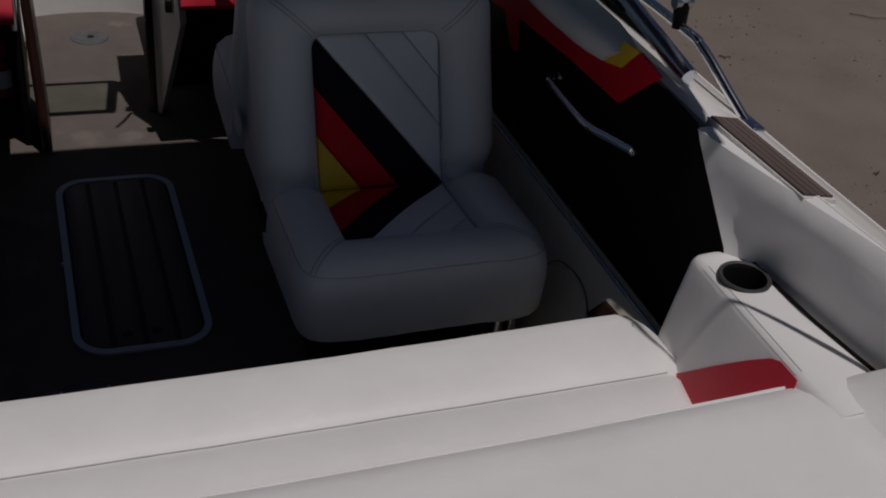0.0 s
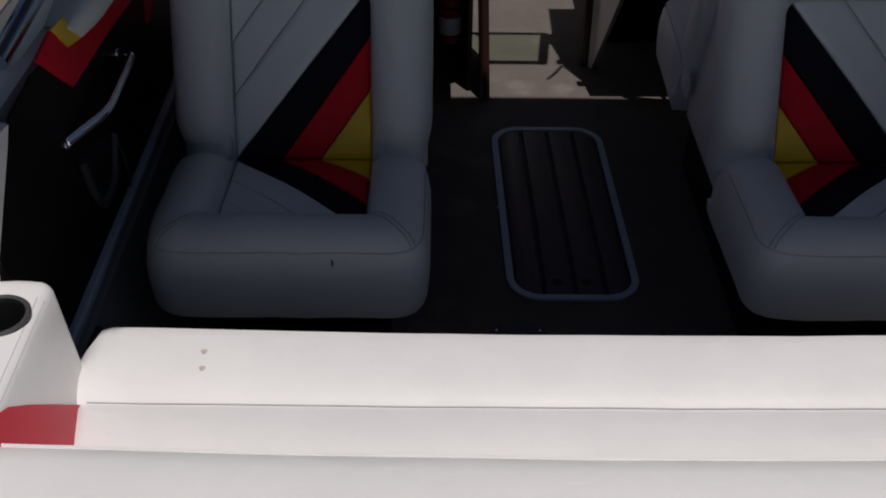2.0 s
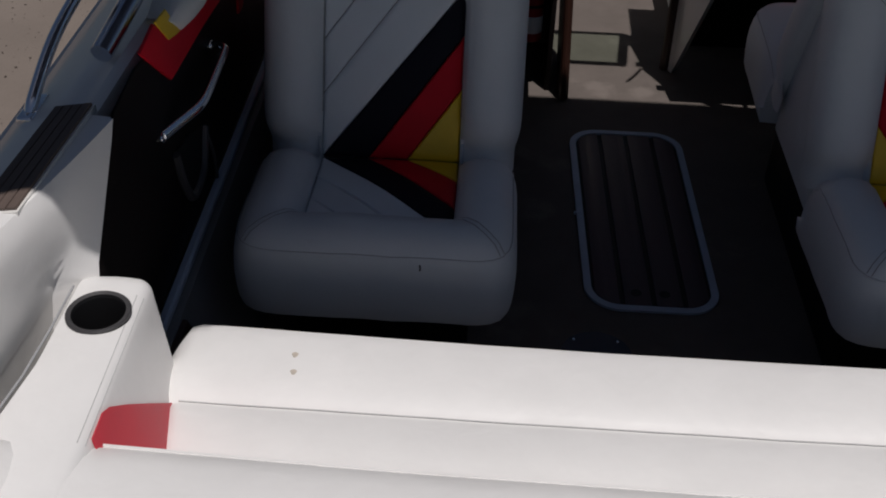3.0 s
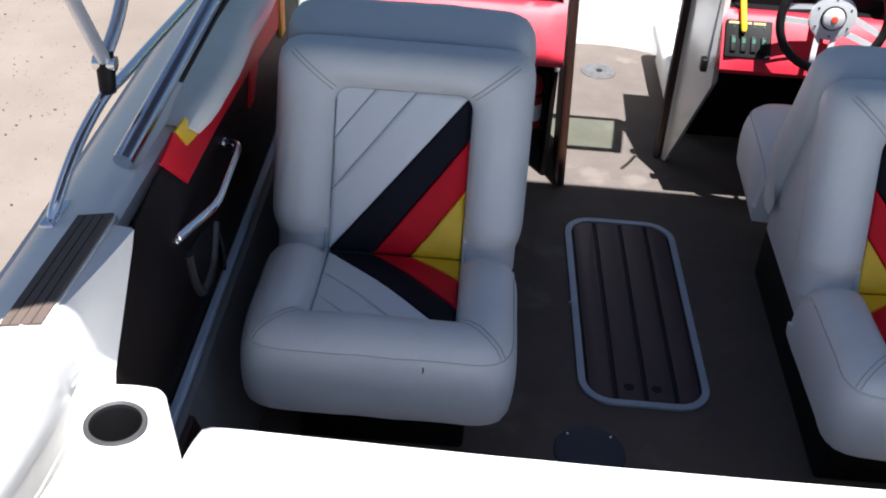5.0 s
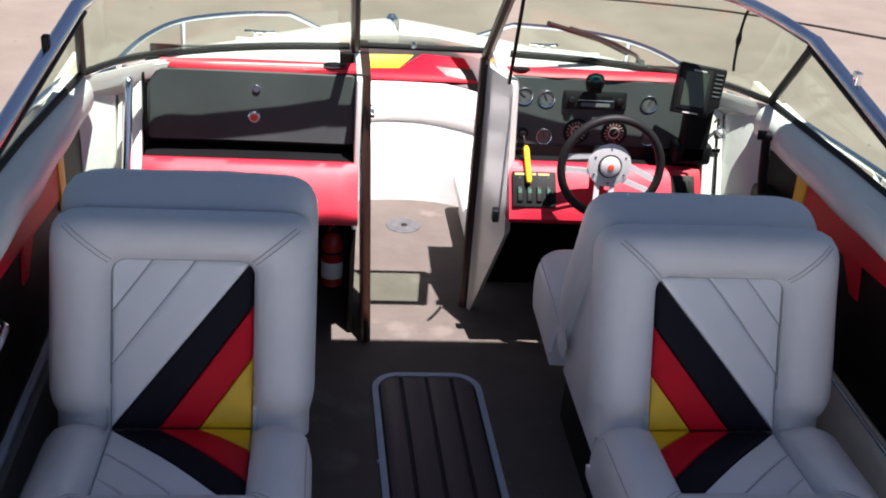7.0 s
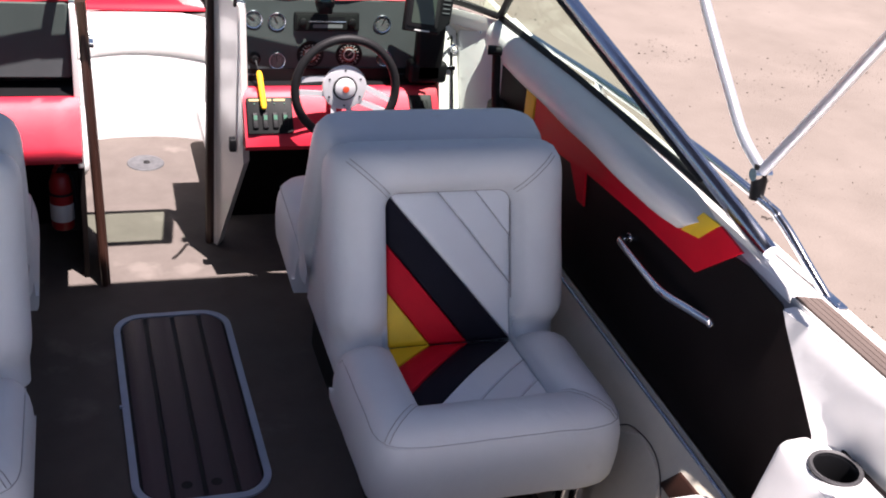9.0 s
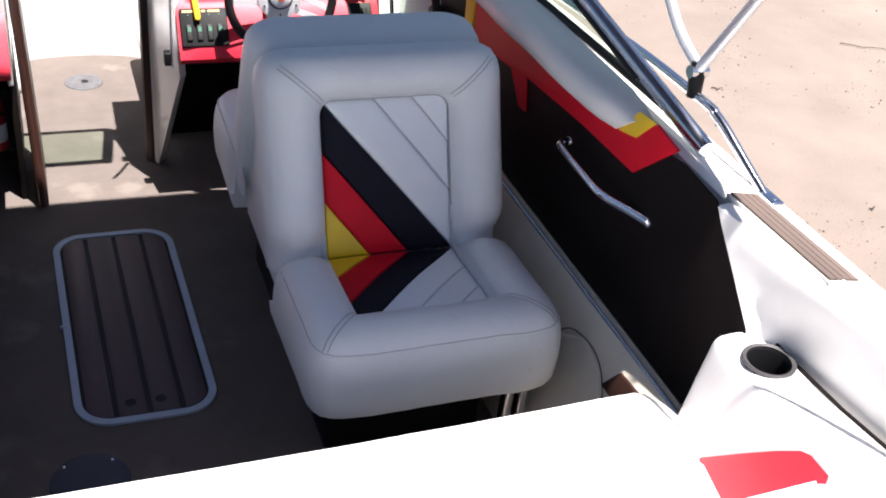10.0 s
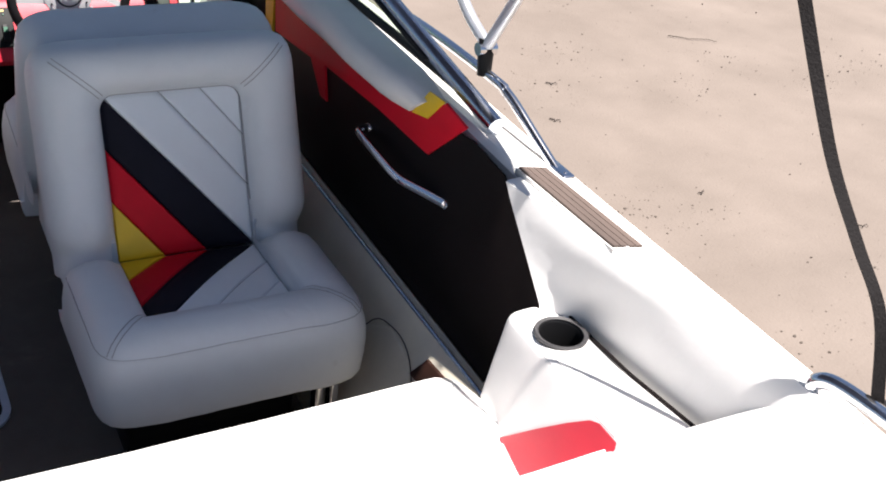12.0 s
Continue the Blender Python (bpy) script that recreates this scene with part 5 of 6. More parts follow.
def steering_wheel():
    c = Vector((0.509, 2.965, 0.669))
    m = Matrix.Translation(c) @ pose(0, 0, 0, 90 - 4, 0, 0)
    t = thing("steering_wheel", "black rimmed steering wheel with polished metal spokes", "steering wheel", tuple(c))
    R = 0.147
    ring = [m @ Vector((R * math.cos(math.tau * k / 48), R * math.sin(math.tau * k / 48), 0.02)) for k in range(48)]
    part("rim", tube(ring, 0.0128, 12, loop=True), RUBBER, t, "black grip rim")
    hub = part("hub", lathe([(0.0, -0.01), (0.060, -0.01), (0.066, 0.0), (0.064, 0.006), (0.046, 0.009), (0.0, 0.009)], 36, m=m), WHEELMETAL, t, "polished hub plate")
    part("horn_cap", lathe([(0.0, 0.009), (0.031, 0.009), (0.030, 0.018), (0.022, 0.022), (0.0, 0.023)], 30, m=m), WHEELMETAL, hub)
    part("cap_ring", lathe([(0.031, 0.009), (0.0355, 0.009), (0.0355, 0.0115), (0.031, 0.0115)], 30, m=m, ring=True), RUBBER, hub, "black ring round the horn cap")
    part("emblem", lathe([(0.0, 0.0225), (0.010, 0.0225), (0.009, 0.0245), (0.0, 0.025)], 20, m=m), ORANGE, hub, "round red emblem")
    for k in range(6):
        a = math.tau * (k + 0.5) / 6
        part("bolt", lathe([(0.0, 0.008), (0.0030, 0.008), (0.0026, 0.0100), (0.0, 0.0102)], 8, m=m @ Matrix.Translation((0.052 * math.cos(a), 0.052 * math.sin(a), 0))), BLACK, hub)
    for deg in (176, 338, 264):
        a = radians(deg)
        d, n = Vector((math.cos(a), math.sin(a), 0)), Vector((-math.sin(a), math.cos(a), 0))
        sp = bmesh.new()
        for s in (-1, 1):
            rows = []
            for k in range(7):
                r = 0.045 + (R - 0.048) * k / 6
                off = s * (0.024 - 0.006 * k / 6)
                w = 0.008
                z = 0.0 + 0.02 * (k / 6) ** 1.5
                rows.append([m @ (d * r + n * (off + ww) + Vector((0, 0, z + hh))) for ww, hh in ((-w, -0.0015), (-w, 0.0015), (w, 0.0015), (w, -0.0015))])
            sections(rows, bm=sp)
        part("spoke", sp, WHEELMETAL, t, "polished spoke")
    part("column", tube([m @ Vector((0, 0, -0.008)), m @ Vector((0, 0.0, -0.12))], 0.024, 16), BLACK, t)


steering_wheel()


def fish_finder():
    t = thing("fish_finder", "black fish finder with grey screen on a bracket", "fish finder", (0.795, 3.05, 0.86))
    m = pose(0.760, 3.05, 0.882, 90 - 14, 0, -10) @ Matrix.Rotation(radians(-4), 4, "Z") @ Matrix.Scale(0.9, 4)
    at = lambda u, v, h: m @ Vector((u, v, h))
    body = part("case", plate([(-0.066, -0.083), (0.052, -0.083), (0.056, -0.062), (0.084, -0.045), (0.088, 0.07), (0.084, 0.078), (-0.058, 0.083), (-0.066, 0.076)], at, -0.045, 0.0, 0.006, 3), BLACK, t, "black plastic case")
    part("bezel", plate(rounded(-0.056, -0.066, 0.044, 0.068, 0.006, 3), at, 0.0, 0.003, 0.001), RUBBER, body)
    part("screen", plate(rounded(-0.043, -0.054, 0.032, 0.056, 0.003, 3), at, 0.003, 0.0042), SCREEN, body, "grey green display")
    for k in range(6):
        part("key", plate(rounded(0.054, 0.057 - 0.014 * k, 0.078, 0.0602 - 0.014 * k, 0.0015, 2), at, 0.0, 0.003), DIAL, body)
    part("label_bar", plate([(-0.02, 0.060), (0.022, 0.060), (0.022, 0.064), (-0.02, 0.064)], at, 0.003, 0.0036), MARK, body)
    part("label_bar", plate([(-0.03, -0.0785), (0.02, -0.0785), (0.02, -0.0745), (-0.03, -0.0745)], at, 0.0, 0.0016), MARK, body)
    # Oversized black bracket and foot stand in for the finder's shadow too.
    part("bracket", box((0.752, 3.07, 0.64), (0.838, 3.115, 0.82), 0.012), BLACK, t)
    part("foot", box((0.735, 3.07, 0.635), (0.855, 3.13, 0.70), 0.012), BLACK, t)
    w = thing("sounder_cable", "thin black cable hanging down the corner panel", "cable", (0.91, 3.17, 0.6))
    part("wire", tube([(0.85, 3.09, 0.77), (0.865, 3.10, 0.775), (0.872, 3.108, 0.73), (0.870, 3.052, 0.62), (0.866, 2.975, 0.45), (0.866, 2.91, 0.31), (0.86, 2.93, 0.10), (0.86, 2.94, 0.005)], 0.004, 8, curve=5), BLACK, w)
    h = thing("wall_catch", "small chrome catch on the corner panel", "catch", (0.905, 3.18, 0.67))
    part("plate", box((0.845, 3.078, 0.675), (0.882, 3.095, 0.690), 0.002), CHROME, h)
    part("ring", tube([(0.880 + 0.012 * math.cos(a), 3.106, 0.735 + 0.012 * math.sin(a)) for a in [math.tau * k / 16 for k in range(16)]], 0.004, 6, loop=True), CHROME, h)


fish_finder()


def throttle():
    t = thing("throttle_lever", "black throttle control on the helm side", "throttle", (0.97, 2.86, 0.6))
    part("housing", box((0.945, 2.80, 0.50), (0.998, 2.95, 0.64), 0.014), BLACK, t)
    part("lever", tube([(0.955, 2.88, 0.60), (0.948, 2.895, 0.68), (0.940, 2.905, 0.79)], 0.014, 10, flat=0.6), BLACK, t)
    part("grip", tube([(0.915, 2.915, 0.800), (0.94, 2.905, 0.802), (1.0, 2.86, 0.806), (1.012, 2.85, 0.806)], 0.014, 10), BLACK, t)


throttle()


# ---- walk-through boards ----
def doorway():
    t = thing("walkthrough_door", "dark brown folding door board at the passenger side", "door board", (-0.19, 3.1, 0.0))
    at = lambda u, v, h: Vector((-0.196 + 0.03 * (1 - v / 0.86) + h, u + 0.14 * v / 0.86, v))
    b = part("board", plate([(3.03, 0.012), (3.30, 0.005), (3.34, 0.86), (3.12, 0.86), (3.05, 0.84)], at, -0.020, 0.008, 0.002), BROWN, t)
    part("edge_trim", tube([at(3.03, 0.012, -0.008), at(3.04, 0.42, -0.008), at(3.05, 0.84, -0.008)], 0.011, 8), BROWN, t, "dark brown edge trim")
    part("latch", box(tuple(at(3.09, 0.70, 0.0)), tuple(at(3.13, 0.715, 0.02)), 0.002), CHROME, t, "chrome latch")
    part("latch_knob", lathe([(0.0, 0.0), (0.009, 0.0), (0.008, 0.014), (0.0, 0.016)], 14, m=Matrix.Translation(at(3.10, 0.735, 0.0)) @ pose(0, 0, 0, 0, 90, 0)), CHROME, t)
    s = thing("helm_bulkhead", "white helm bulkhead with dark brown edge trim", "bulkhead", (0.2, 3.25, 0.0))
    a0, a1 = Vector((0.172, 3.28, 0.004)), Vector((0.176, 3.325, 0.845))
    b1, b2 = Vector((0.222, 3.085, 0.868)), Vector((0.234, 3.03, 0.40))
    c0 = Vector((0.186, 3.25, 0.004))
    bm = bmesh.new()
    edge = [a0, c0, b2, b1, a1]
    back = [p + Vector((0.022, 0.03, 0)) for p in edge]
    va, vb = [bm.verts.new(p) for p in edge], [bm.verts.new(p) for p in back]
    bm.faces.new(va)
    bm.faces.new(vb[::-1])
    for i in range(5):
        bm.faces.new((va[i], va[(i + 1) % 5], vb[(i + 1) % 5], vb[i]))
    part("board", bm, GEL, s, smooth=False)
    part("edge_trim", tube([a0 + Vector((-0.006, 0.0, 0)), a0.lerp(a1, 0.5) + Vector((-0.006, 0, 0)), a1 + Vector((-0.006, 0, 0.02))], 0.0155, 8), BROWN, s, "dark brown edge trim")
    part("catch", box((0.195, 3.045, 0.435), (0.215, 3.075, 0.475), 0.004), BLACK, s, "black door catch")


doorway()


def fire_extinguisher():
    t = thing("fire_extinguisher", "small red fire extinguisher on the console side", "extinguisher", (-0.285, 3.16, 0.14))
    part("bottle", lathe([(0.0, 0.0), (0.030, 0.0), (0.034, 0.006), (0.034, 0.15), (0.026, 0.175), (0.014, 0.185), (0.0, 0.187)], 24, m=pose(-0.285, 3.16, 0.15)), EXTRED, t)
    part("label", lathe([(0.0342, 0.03), (0.0348, 0.031), (0.0348, 0.085), (0.0342, 0.086)], 24, m=pose(-0.285, 3.16, 0.15), ring=True), WHITEPLASTIC, t, "white paper label")
    part("valve", box((-0.300, 3.145, 0.335), (-0.270, 3.175, 0.358), 0.004), BLACK, t)
    part("handle", tube([(-0.285, 3.155, 0.355), (-0.290, 3.13, 0.372), (-0.30, 3.10, 0.365)], 0.006, 8), EXTRED, t)
    part("hose", tube([(-0.275, 3.15, 0.345), (-0.25, 3.13, 0.33), (-0.245, 3.13, 0.25)], 0.006, 8, curve=5), BLACK, t)
    part("bracket", tube([(-0.285 + 0.036 * math.cos(a), 3.16 + 0.036 * math.sin(a), 0.27) for a in [math.tau * k / 18 for k in range(18)]], 0.004, 6, loop=True), BLACK, t)
    part("mount", box((-0.26, 3.15, 0.14), (-0.2322, 3.17, 0.34), 0.002), BLACK, t)


fire_extinguisher()


# ---- bow seating ----
def bow():
    t = thing("bow_bench", "white vinyl bow seat with red yellow backrest stripes", "bow seat", (0, 4.3, 0))
    prof = [(4.150, 0.0), (4.163, 0.10), (4.178, 0.20), (4.188, 0.245), (4.205, 0.262), (4.235, 0.268), (4.40, 0.262), (4.42, 0.24), (4.42, 0.0)]
    rows = []
    for i in range(17):
        x = -0.42 + 0.84 * i / 16
        curve = 0.22 * (abs(x) / 0.42) ** 2.5
        rows.append([(x, y - curve, z) for y, z in prof])
    part("seat_cushion", sections(rows), VINYL, t)
    rows = []
    for i in range(17):
        x = -0.46 + 0.92 * i / 16
        curve = 0.30 * (abs(x) / 0.46) ** 2
        rows.append([(x, y - curve, z) for y, z in ((4.40, 0.255), (4.362, 0.262), (4.354, 0.285), (4.348, 0.303), (4.330, 0.318), (4.322, 0.334), (4.329, 0.352), (4.36, 0.374), (4.42, 0.388), (4.45, 0.392), (4.55, 0.388), (4.55, 0.25))])
    part("backrest", sections(rows), VINYL, t)
    at = lambda u, v, h: Vector((u, 4.50 + 0.9 * (v - 0.35) - 0.3 * max(0, abs(u) - 0.12) ** 1.5 - h, v))
    part("red_band", plate([(-0.42, 0.398), (0.42, 0.398), (0.42, 0.472), (0.22, 0.474), (0.10, 0.476), (0.0, 0.424), (-0.42, 0.424)], at, -0.01, 0.0, 0.003), RED, t, "red vinyl band")
    part("yellow_band", plate([(-0.42, 0.426), (0.0, 0.426), (0.06, 0.472), (-0.42, 0.476)], at, -0.01, 0.0, 0.003), YELLOW, t, "yellow vinyl band")
    # Brown strip stands for the shadow lying over the band's right end.
    part("shadow_band", plate([(0.02, 0.352), (0.42, 0.352), (0.42, 0.44), (0.12, 0.443)], at, 0.0, 0.006, 0.002), BROWN, t, "brown band painting the shadow on the backrest")
    for side in (-1, 1):
        s = thing("bow_side_seat", "white vinyl bow side cushion along the walk-through", "bow cushion", (side * 0.4, 3.85, 0), group="bow side seats")
        lo = (min(side * 0.20, side * 0.52), 3.56, 0.0)
        hi = (max(side * 0.20, side * 0.52), 4.06, 0.19)
        part("cushion", box((lo[0], lo[1], 0.105), hi, 0.036, 5), VINYL, s)
        part("base", box((lo[0] + 0.03, lo[1] + 0.02, 0.0), (hi[0] - 0.03, hi[1] - 0.03, 0.12), 0.01), VINYL, s, "white recessed seat base")
        part("side_back", box((min(side * 0.44, side * 0.50), 3.56, 0.192), (max(side * 0.44, side * 0.50), 4.05, 0.40), 0.02, 3), VINYL, s)
    # well wall round the bow
    rows = []
    for k in range(25):
        a = -1 + 2 * k / 24
        x = 0.60 * a
        y = 4.74 - 1.1 * abs(a) ** 2.6
        z = 0.50 + 0.30 * abs(a) ** 3
        rows.append([(x, y, 0.0), (x, y + 0.004, z), (x * 1.03, y + 0.02, z), (x * 1.03, y + 0.02, 0.0)])
    solo("bow_well_wall", sections(rows), VINYL, "white vinyl lined wall of the bow well", "bow well wall", kind="structure")


bow()


# ---- windscreen ----
WS_TOP = [(0.0, 3.07, 1.15), (0.24, 3.07, 1.152), (0.45, 3.055, 1.16), (0.62, 3.042, 1.168), (0.77, 3.02, 1.172), (0.85, 2.87, 1.163), (0.905, 2.665, 1.145)]
FOOT = Vector((1.064, 1.665, 0.838))


def windscreen():
    t = thing("windscreen", "wraparound tinted windscreen in anodised aluminium frame", "windscreen", (0, 3.1, 0.86))
    def strip(a, b, name, mat=GLASS, thick=0.006):
        rows = []
        for p, q in zip(a, b):
            p, q = Vector(p), Vector(q)
            n = Vector((0, -0.6, -0.5)).normalized() if abs(p.x) < 0.95 else Vector((math.copysign(1, p.x), 0, 0.2)).normalized()
            rows.append([p, q, q + n * thick, p + n * thick])
        ob = part(name, sections(rows), mat, t)
        return ob
    for side in (-1, 1):
        base = smooth_path([(side * x, y, z + 0.012) for x, y, z in WS_BASE[1:]], 5)
        top = smooth_path([(side * x, y, z) for x, y, z in WS_TOP[1:]], 5)
        strip(base, top, "front_pane")
        corner_b, corner_t = base[-1], top[-1]
        foot = Vector((side * FOOT.x, FOOT.y, FOOT.z))
        lows = [corner_b.lerp(Vector((side * 1.058, 1.80, 0.852)), k) for k in (0.0, 0.4, 0.8, 1.0)]
        lows[1].x, lows[2].x = side * 1.028, side * 1.052
        highs = [corner_t.lerp(foot, k) for k in (0.0, 0.36, 0.7, 0.88)]
        strip(lows, highs, "side_pane")
        part("base_channel", tube(base, 0.011, 8), RUBBER, t, "black rubber base channel")
        part("side_channel", tube([*lows, lows[-1].lerp(foot, 0.4)], 0.010, 8), RUBBER, t, "black rubber base channel")
        part("top_rail", tube([*top[:-1], corner_t], 0.017, 10), ALU, t, "anodised top rail")
        part("side_rail", tube([corner_t + Vector((0, 0.004, 0)), corner_t.lerp(foot, 0.5), foot.lerp(corner_t, -0.012)], 0.0185, 12), ALU, t, "anodised side rail")
        part("side_seal", tube([corner_t.lerp(foot, k) + Vector((-side * 0.016, 0.004, -0.012)) for k in (0.0, 0.45, 0.80)], 0.006, 8), RUBBER, t, "dark inner seal")
        part("corner_post", tube([corner_b, corner_t], 0.012, 8), BLACK, t, "dark corner post")
        cl = corner_t.lerp(foot, 0.19)
        part("rail_stud", box(tuple(cl + Vector((-0.008, -0.012, 0.012))), tuple(cl + Vector((0.008, 0.012, 0.045))), 0.003), CHROME if side > 0 else BLACK, t)
    # centre pane between two brown posts
    lo, hi = [(-0.225, 3.34, 0.885), (0.175, 3.34, 0.885)], [(-0.24, 3.066, 1.144), (0.18, 3.066, 1.144)]
    strip(lo, hi, "centre_pane")
    part("centre_base", tube([lo[0], lo[1]], 0.010, 8), RUBBER, t)
    part("centre_top", tube([hi[0], hi[1]], 0.014, 8), ALU, t)
    part("post", tube([(-0.232, 3.335, 0.872), (-0.246, 3.062, 1.15)], 0.0145, 8), BROWN, t, "dark brown centre post")
    part("post", tube([(0.176, 3.335, 0.872), (0.19, 3.062, 1.15)], 0.0175, 8), BROWN, t, "dark brown centre post")
    part("stay", tube([(0.212, 3.10, 0.862), (0.205, 3.02, 1.0), (0.20, 2.95, 1.15)], 0.0055, 8), BLACK, t, "thin black stay")
    part("latch", lathe([(0.0, 0.0), (0.010, 0.0), (0.010, 0.012), (0.006, 0.018), (0.0, 0.019)], 16, m=pose(-0.055, 3.325, 0.888)), CHROME, t, "chrome latch knob")


windscreen()

# wiper on the helm side
wp = thing("wiper", "dark windscreen wiper lying on the helm pane", "wiper", (0.6, 3.3, 0.89))
part("arm", tube([(0.672, 3.355, 0.866), (0.652, 3.346, 0.890), (0.57, 3.312, 0.934), (0.47, 3.280, 0.970), (0.41, 3.262, 0.990)], 0.0065, 8), RUBBER, wp)
part("blade", tube([(0.615, 3.322, 0.902), (0.508, 3.278, 0.955), (0.333, 3.226, 1.011)], 0.0085, 6), RUBBER, wp, "dark rubber blade")
part("pivot", lathe([(0.0, 0.0), (0.016, 0.0), (0.014, 0.02), (0.0, 0.022)], 14, m=pose(0.672, 3.358, 0.852)), BLACK, wp)

# knotted cord under the top rail at the helm
kc = thing("knotted_cord", "knotted dark cord tied to the windscreen rail", "cord", (0.83, 2.8, 1.1))
part("cord", tube([(0.822, 2.93, 1.165), (0.823, 2.955, 1.12), (0.825, 2.97, 1.06), (0.829, 2.98, 1.0), (0.834, 2.985, 0.965)], lambda k: 0.0042 + 0.0045 * math.exp(-((k - 0.5) / 0.06) ** 2), 8, curve=6), BLACK, kc)


# ---- rails, cleats and bow light ----
def bow_rail(side):
    t = thing("bow_rail", "stainless tubular bow rail on short posts", "bow rail", (side * 0.8, 4.0, 0.65), group="bow rails")
    pts = [(1.0, 3.38, 0.715), (0.985, 3.50, 0.738), (0.935, 3.80, 0.742), (0.842, 4.08, 0.726), (0.66, 4.32, 0.695), (0.50, 4.50, 0.656), (0.455, 4.56, 0.635), (0.335, 4.72, 0.535)]
    part("tube", tube([(side * x, y, z) for x, y, z in pts], 0.0105, 10, curve=4), ALU, t)
    part("post", tube([(side * 0.845, 4.085, 0.610), (side * 0.842, 4.08, 0.726)], 0.010, 10), ALU, t)
    part("post_foot", lathe([(0.0, 0.0), (0.024, 0.0), (0.022, 0.008), (0.012, 0.012), (0.0, 0.012)], 16, m=pose(side * 0.845, 4.085, 0.622)), CHROME, t)
    c = thing("deck_cleat", "low chrome mooring cleat on the foredeck", "cleat", (side * 0.57, 4.42, 0.58), group="foredeck cleats")
    for dx in (-0.018, 0.018):
        part("leg", box((side * 0.58 + dx - 0.007, 4.40, 0.572), (side * 0.58 + dx + 0.007, 4.42, 0.600), 0.002), CHROME, c)
    part("horn", tube([(side * 0.58 - 0.06, 4.41, 0.606), (side * 0.58, 4.41, 0.602), (side * 0.58 + 0.06, 4.41, 0.606)], 0.006, 8), CHROME, c)


for side in (-1, 1):
    bow_rail(side)
bl = thing("bow_light", "small chrome bow light on the stem", "bow light", (-0.01, 5.08, 0.46))
part("base", lathe([(0.0, 0.0), (0.03, 0.0), (0.028, 0.02), (0.015, 0.035), (0.0, 0.036)], 18, m=pose(-0.01, 5.08, 0.488)), CHROME, bl)


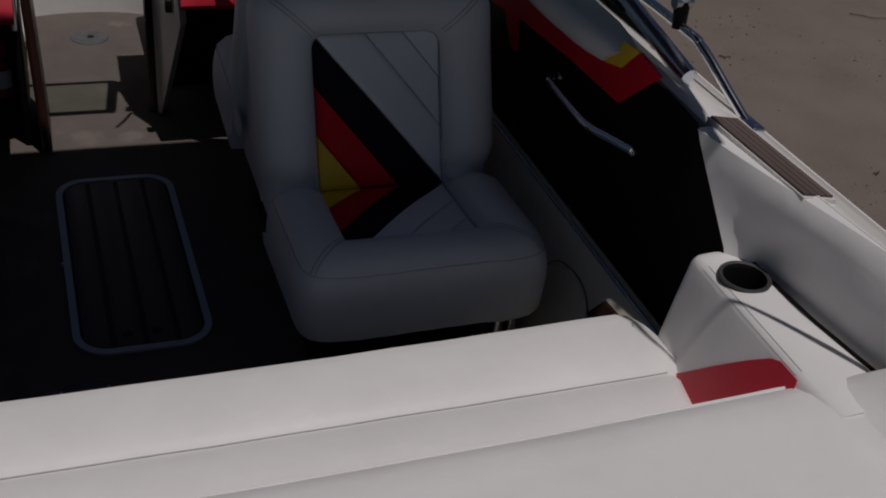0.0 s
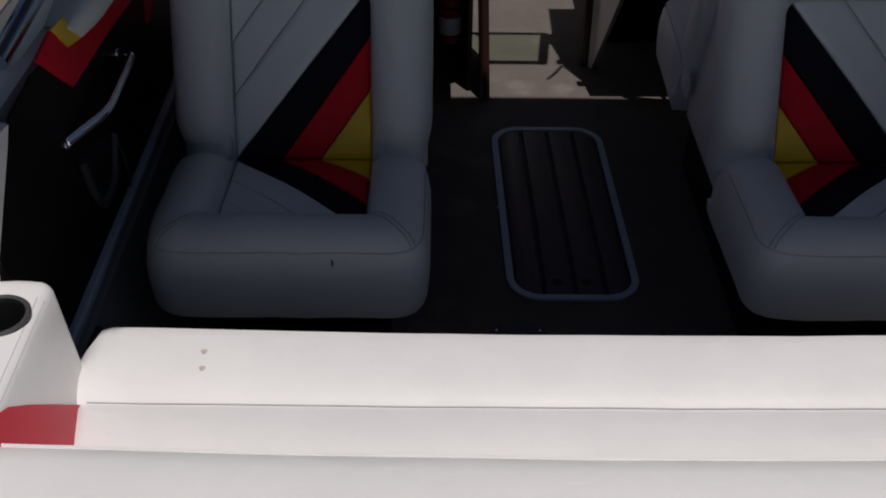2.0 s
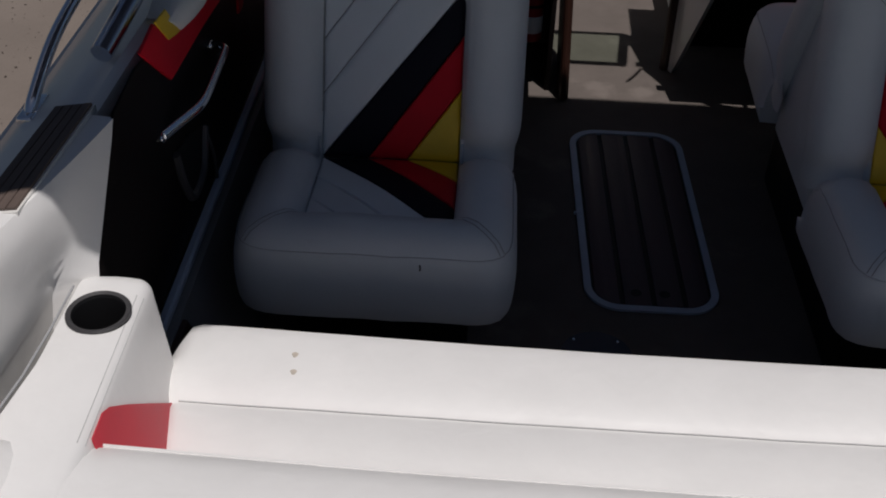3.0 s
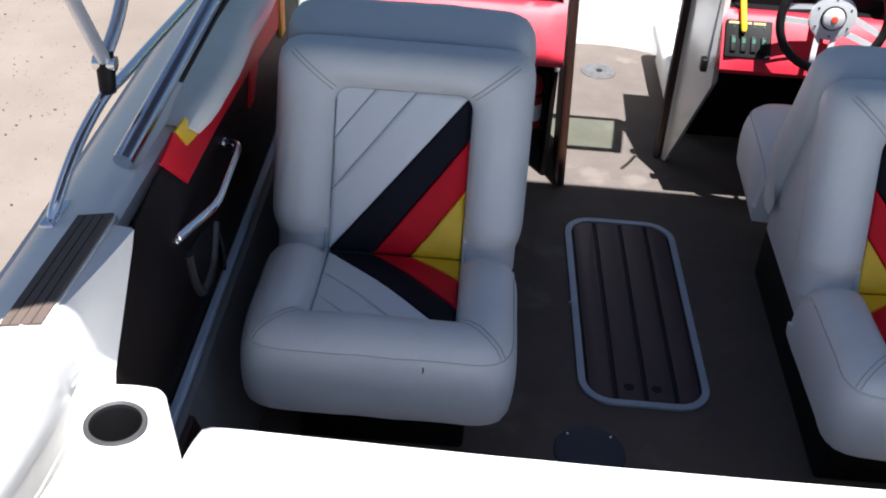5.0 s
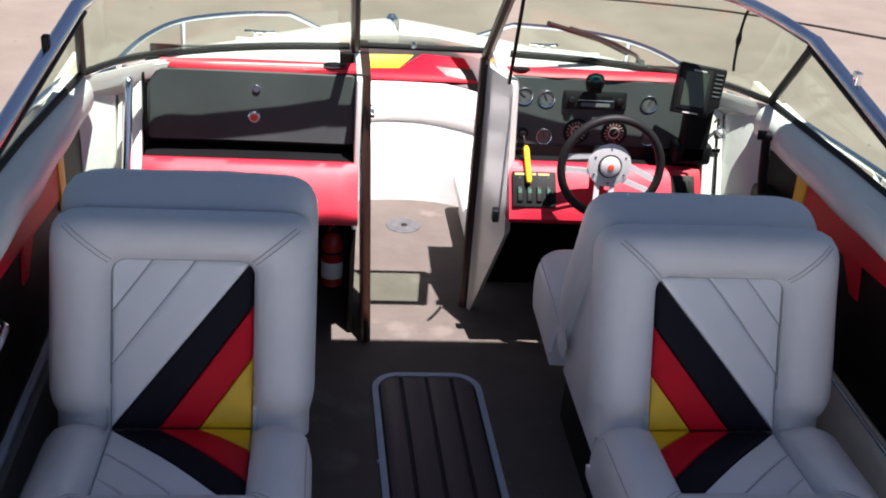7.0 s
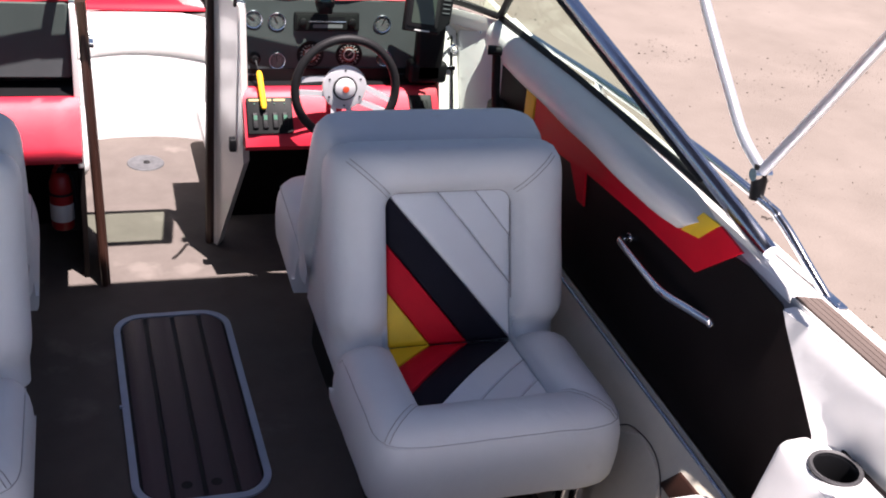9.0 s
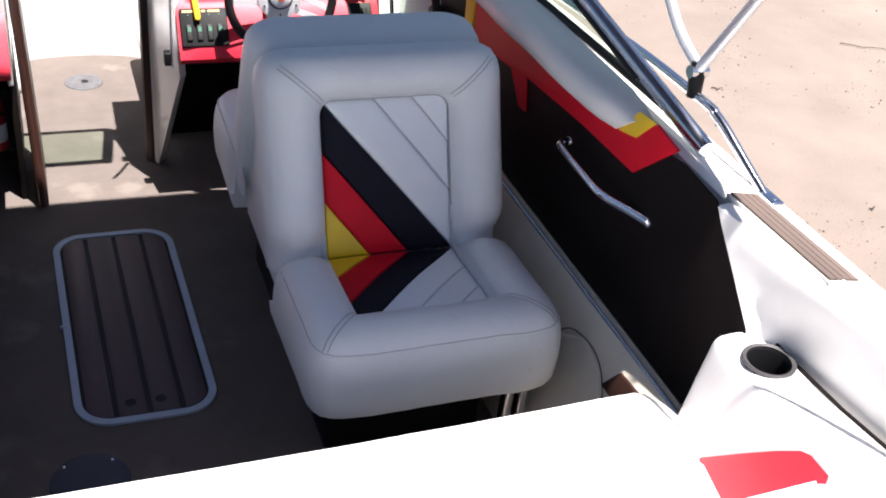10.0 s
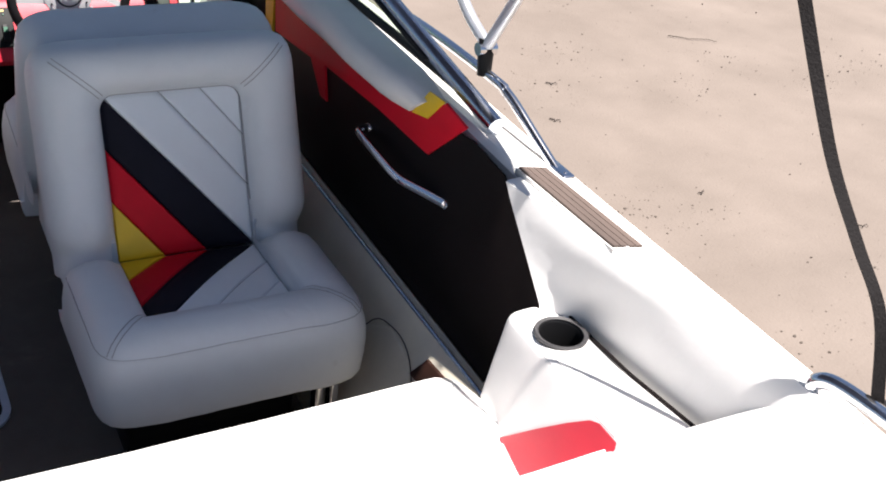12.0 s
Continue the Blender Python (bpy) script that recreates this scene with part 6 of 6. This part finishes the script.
def bimini_hardware(side):
    """Stainless side rail along the windscreen, clamp and the two canopy bows."""
    r = thing("side_rail", "bent stainless side rail beside the windscreen", "side rail", (side * 1.15, 1.7, 0.78), group="side rails")
    bend = [(side * 1.158, 1.540, 0.768), (side * 1.155, 1.572, 0.782), (side * 1.146, 1.64, 0.816), (side * 1.139, 1.70, 0.846), (side * 1.134, 1.74, 0.862), (side * 1.130, 1.78, 0.870)] if side > 0 else [(side * 1.158, 1.540, 0.775), (side * 1.155, 1.565, 0.80), (side * 1.145, 1.66, 0.855), (side * 1.133, 1.78, 0.888), (side * 1.12, 1.86, 0.893)]
    part("tube", tube([*bend, (side * 1.110, 2.05, 0.885 if side < 0 else 0.877), (side * 1.092, 2.52, 0.852), (side * 1.08, 2.80, 0.832), (side * 1.06, 3.10, 0.812), (side * 1.05, 3.17, 0.795)], 0.0108, 12, curve=5), CHROME, r)
    part("foot", box((side * 1.158 - 0.014, 1.515, 0.768), (side * 1.158 + 0.014, 1.60, 0.785), 0.004), CHROME, r)
    for y in (1.53, 1.585):
        part("screw", lathe([(0.0, 0.0), (0.005, 0.0), (0.0, 0.003)], 8, m=pose(side * 1.158, y, 0.785)), CHROME, r)
    part("brace", box((side * 1.092 - 0.012, 2.50, 0.79), (side * 1.092 + 0.012, 2.54, 0.85), 0.003), CHROME, r)
    c = Vector((1.124, 1.822, 0.912)) if side > 0 else Vector((-1.128, 1.797, 0.938))
    b = thing("canopy_bows", "hinged stainless canopy bows on a black clamp", "canopy frame", tuple(c), group="canopy frames")
    part("clamp", tube([c + Vector((0, -0.005, -0.045)), c + Vector((0, 0, 0.0)), c + Vector((0, 0.004, 0.03))], lambda k: 0.017 - 0.004 * abs(k - 0.5), 12), BLACK, b, "black plastic clamp")
    part("knuckle", tube([c + Vector((-0.02, 0, 0.01)), c + Vector((0.02, 0, 0.01))], 0.014, 12), CHROME, b)
    part("bow", tube([c + Vector((0, 0.004, 0.02)), c + Vector((side * 0.0, 0.09, 0.055)), c + Vector((0, 0.17, 0.115)), c + Vector((side * 0.0, 0.375, 0.285)), c + Vector((side * 0.0, 0.60, 0.50)), c + Vector((side * 0.03, 0.76, 1.06))], 0.0125, 12, curve=6), TUBE, b, "front canopy bow")
    part("bow", tube([c + Vector((0, -0.004, 0.02)), c + Vector((side * 0.01, -0.215, 0.365)), c + Vector((side * 0.05, -0.62, 1.06))], 0.0125, 12), TUBE, b, "rear canopy bow")


for side in (-1, 1):
    bimini_hardware(side)

cn = thing("canopy", "dark canvas sun canopy stretched over the cockpit", "canopy", (0, 1.8, 2.0))
rows = []
for i in range(13):
    k = i / 12
    ring = []
    for x in [-1.23 + 0.203 * n for n in range(13)]:
        y = (1.12 - 0.09 * min(1.6, max(0.0, (-x - 0.62) / 0.3)) + 0.13 * min(1.0, max(0.0, (x - 0.9) / 0.2))) * (1 - k) + 2.64 * k
        ring.append((x, y, 1.98 + 0.07 * (1 - (x / 1.23) ** 2)))
    rows.append(ring + [(x, y, z - 0.008) for x, y, z in ring[::-1]])
part("canvas", sections(rows), CANVAS, cn)

st = thing("canopy_strap", "black webbing strap from the canopy to the gunwale", "strap", (1.19, 0.85, 0.85))
pts = smooth_path([(1.185, 0.765, 0.805), (1.148, 0.788, 0.954), (1.124, 0.842, 1.04), (1.099, 0.899, 1.13), (1.079, 0.945, 1.223), (1.059, 0.992, 1.325), (1.039, 1.039, 1.427), (1.05, 1.06, 1.7), (1.08, 1.1, 1.98)], 6)
rows = []
for i, p in enumerate(pts):
    tw = -0.55 + 0.35 * math.sin(i * 0.12)
    d = Vector((math.cos(tw), math.sin(tw), 0)) * 0.0095
    n = Vector((-math.sin(tw), math.cos(tw), 0)) * 0.0012
    rows.append([p - d - n, p + d - n, p + d + n, p - d + n])
part("webbing", sections(rows), STRAP, st, smooth=False)
part("end_stitching", box((1.168, 0.758, 0.802), (1.200, 0.776, 0.818), 0.003), STRAP, st, "folded and sewn strap end")

for side in (1, -1):
    gh = thing("stern_handle", "polished grab handle on the aft side deck", "grab handle", (side * 1.14, 0.7, 0.8), group="stern handles")
    part("bar", tube([(side * 1.128, 0.835, 0.80), (side * 1.130, 0.83, 0.822), (side * 1.14, 0.79, 0.832), (side * 1.155, 0.65, 0.832), (side * 1.16, 0.50, 0.83), (side * 1.162, 0.47, 0.80)], 0.0125, 12, curve=5), CHROME, gh)
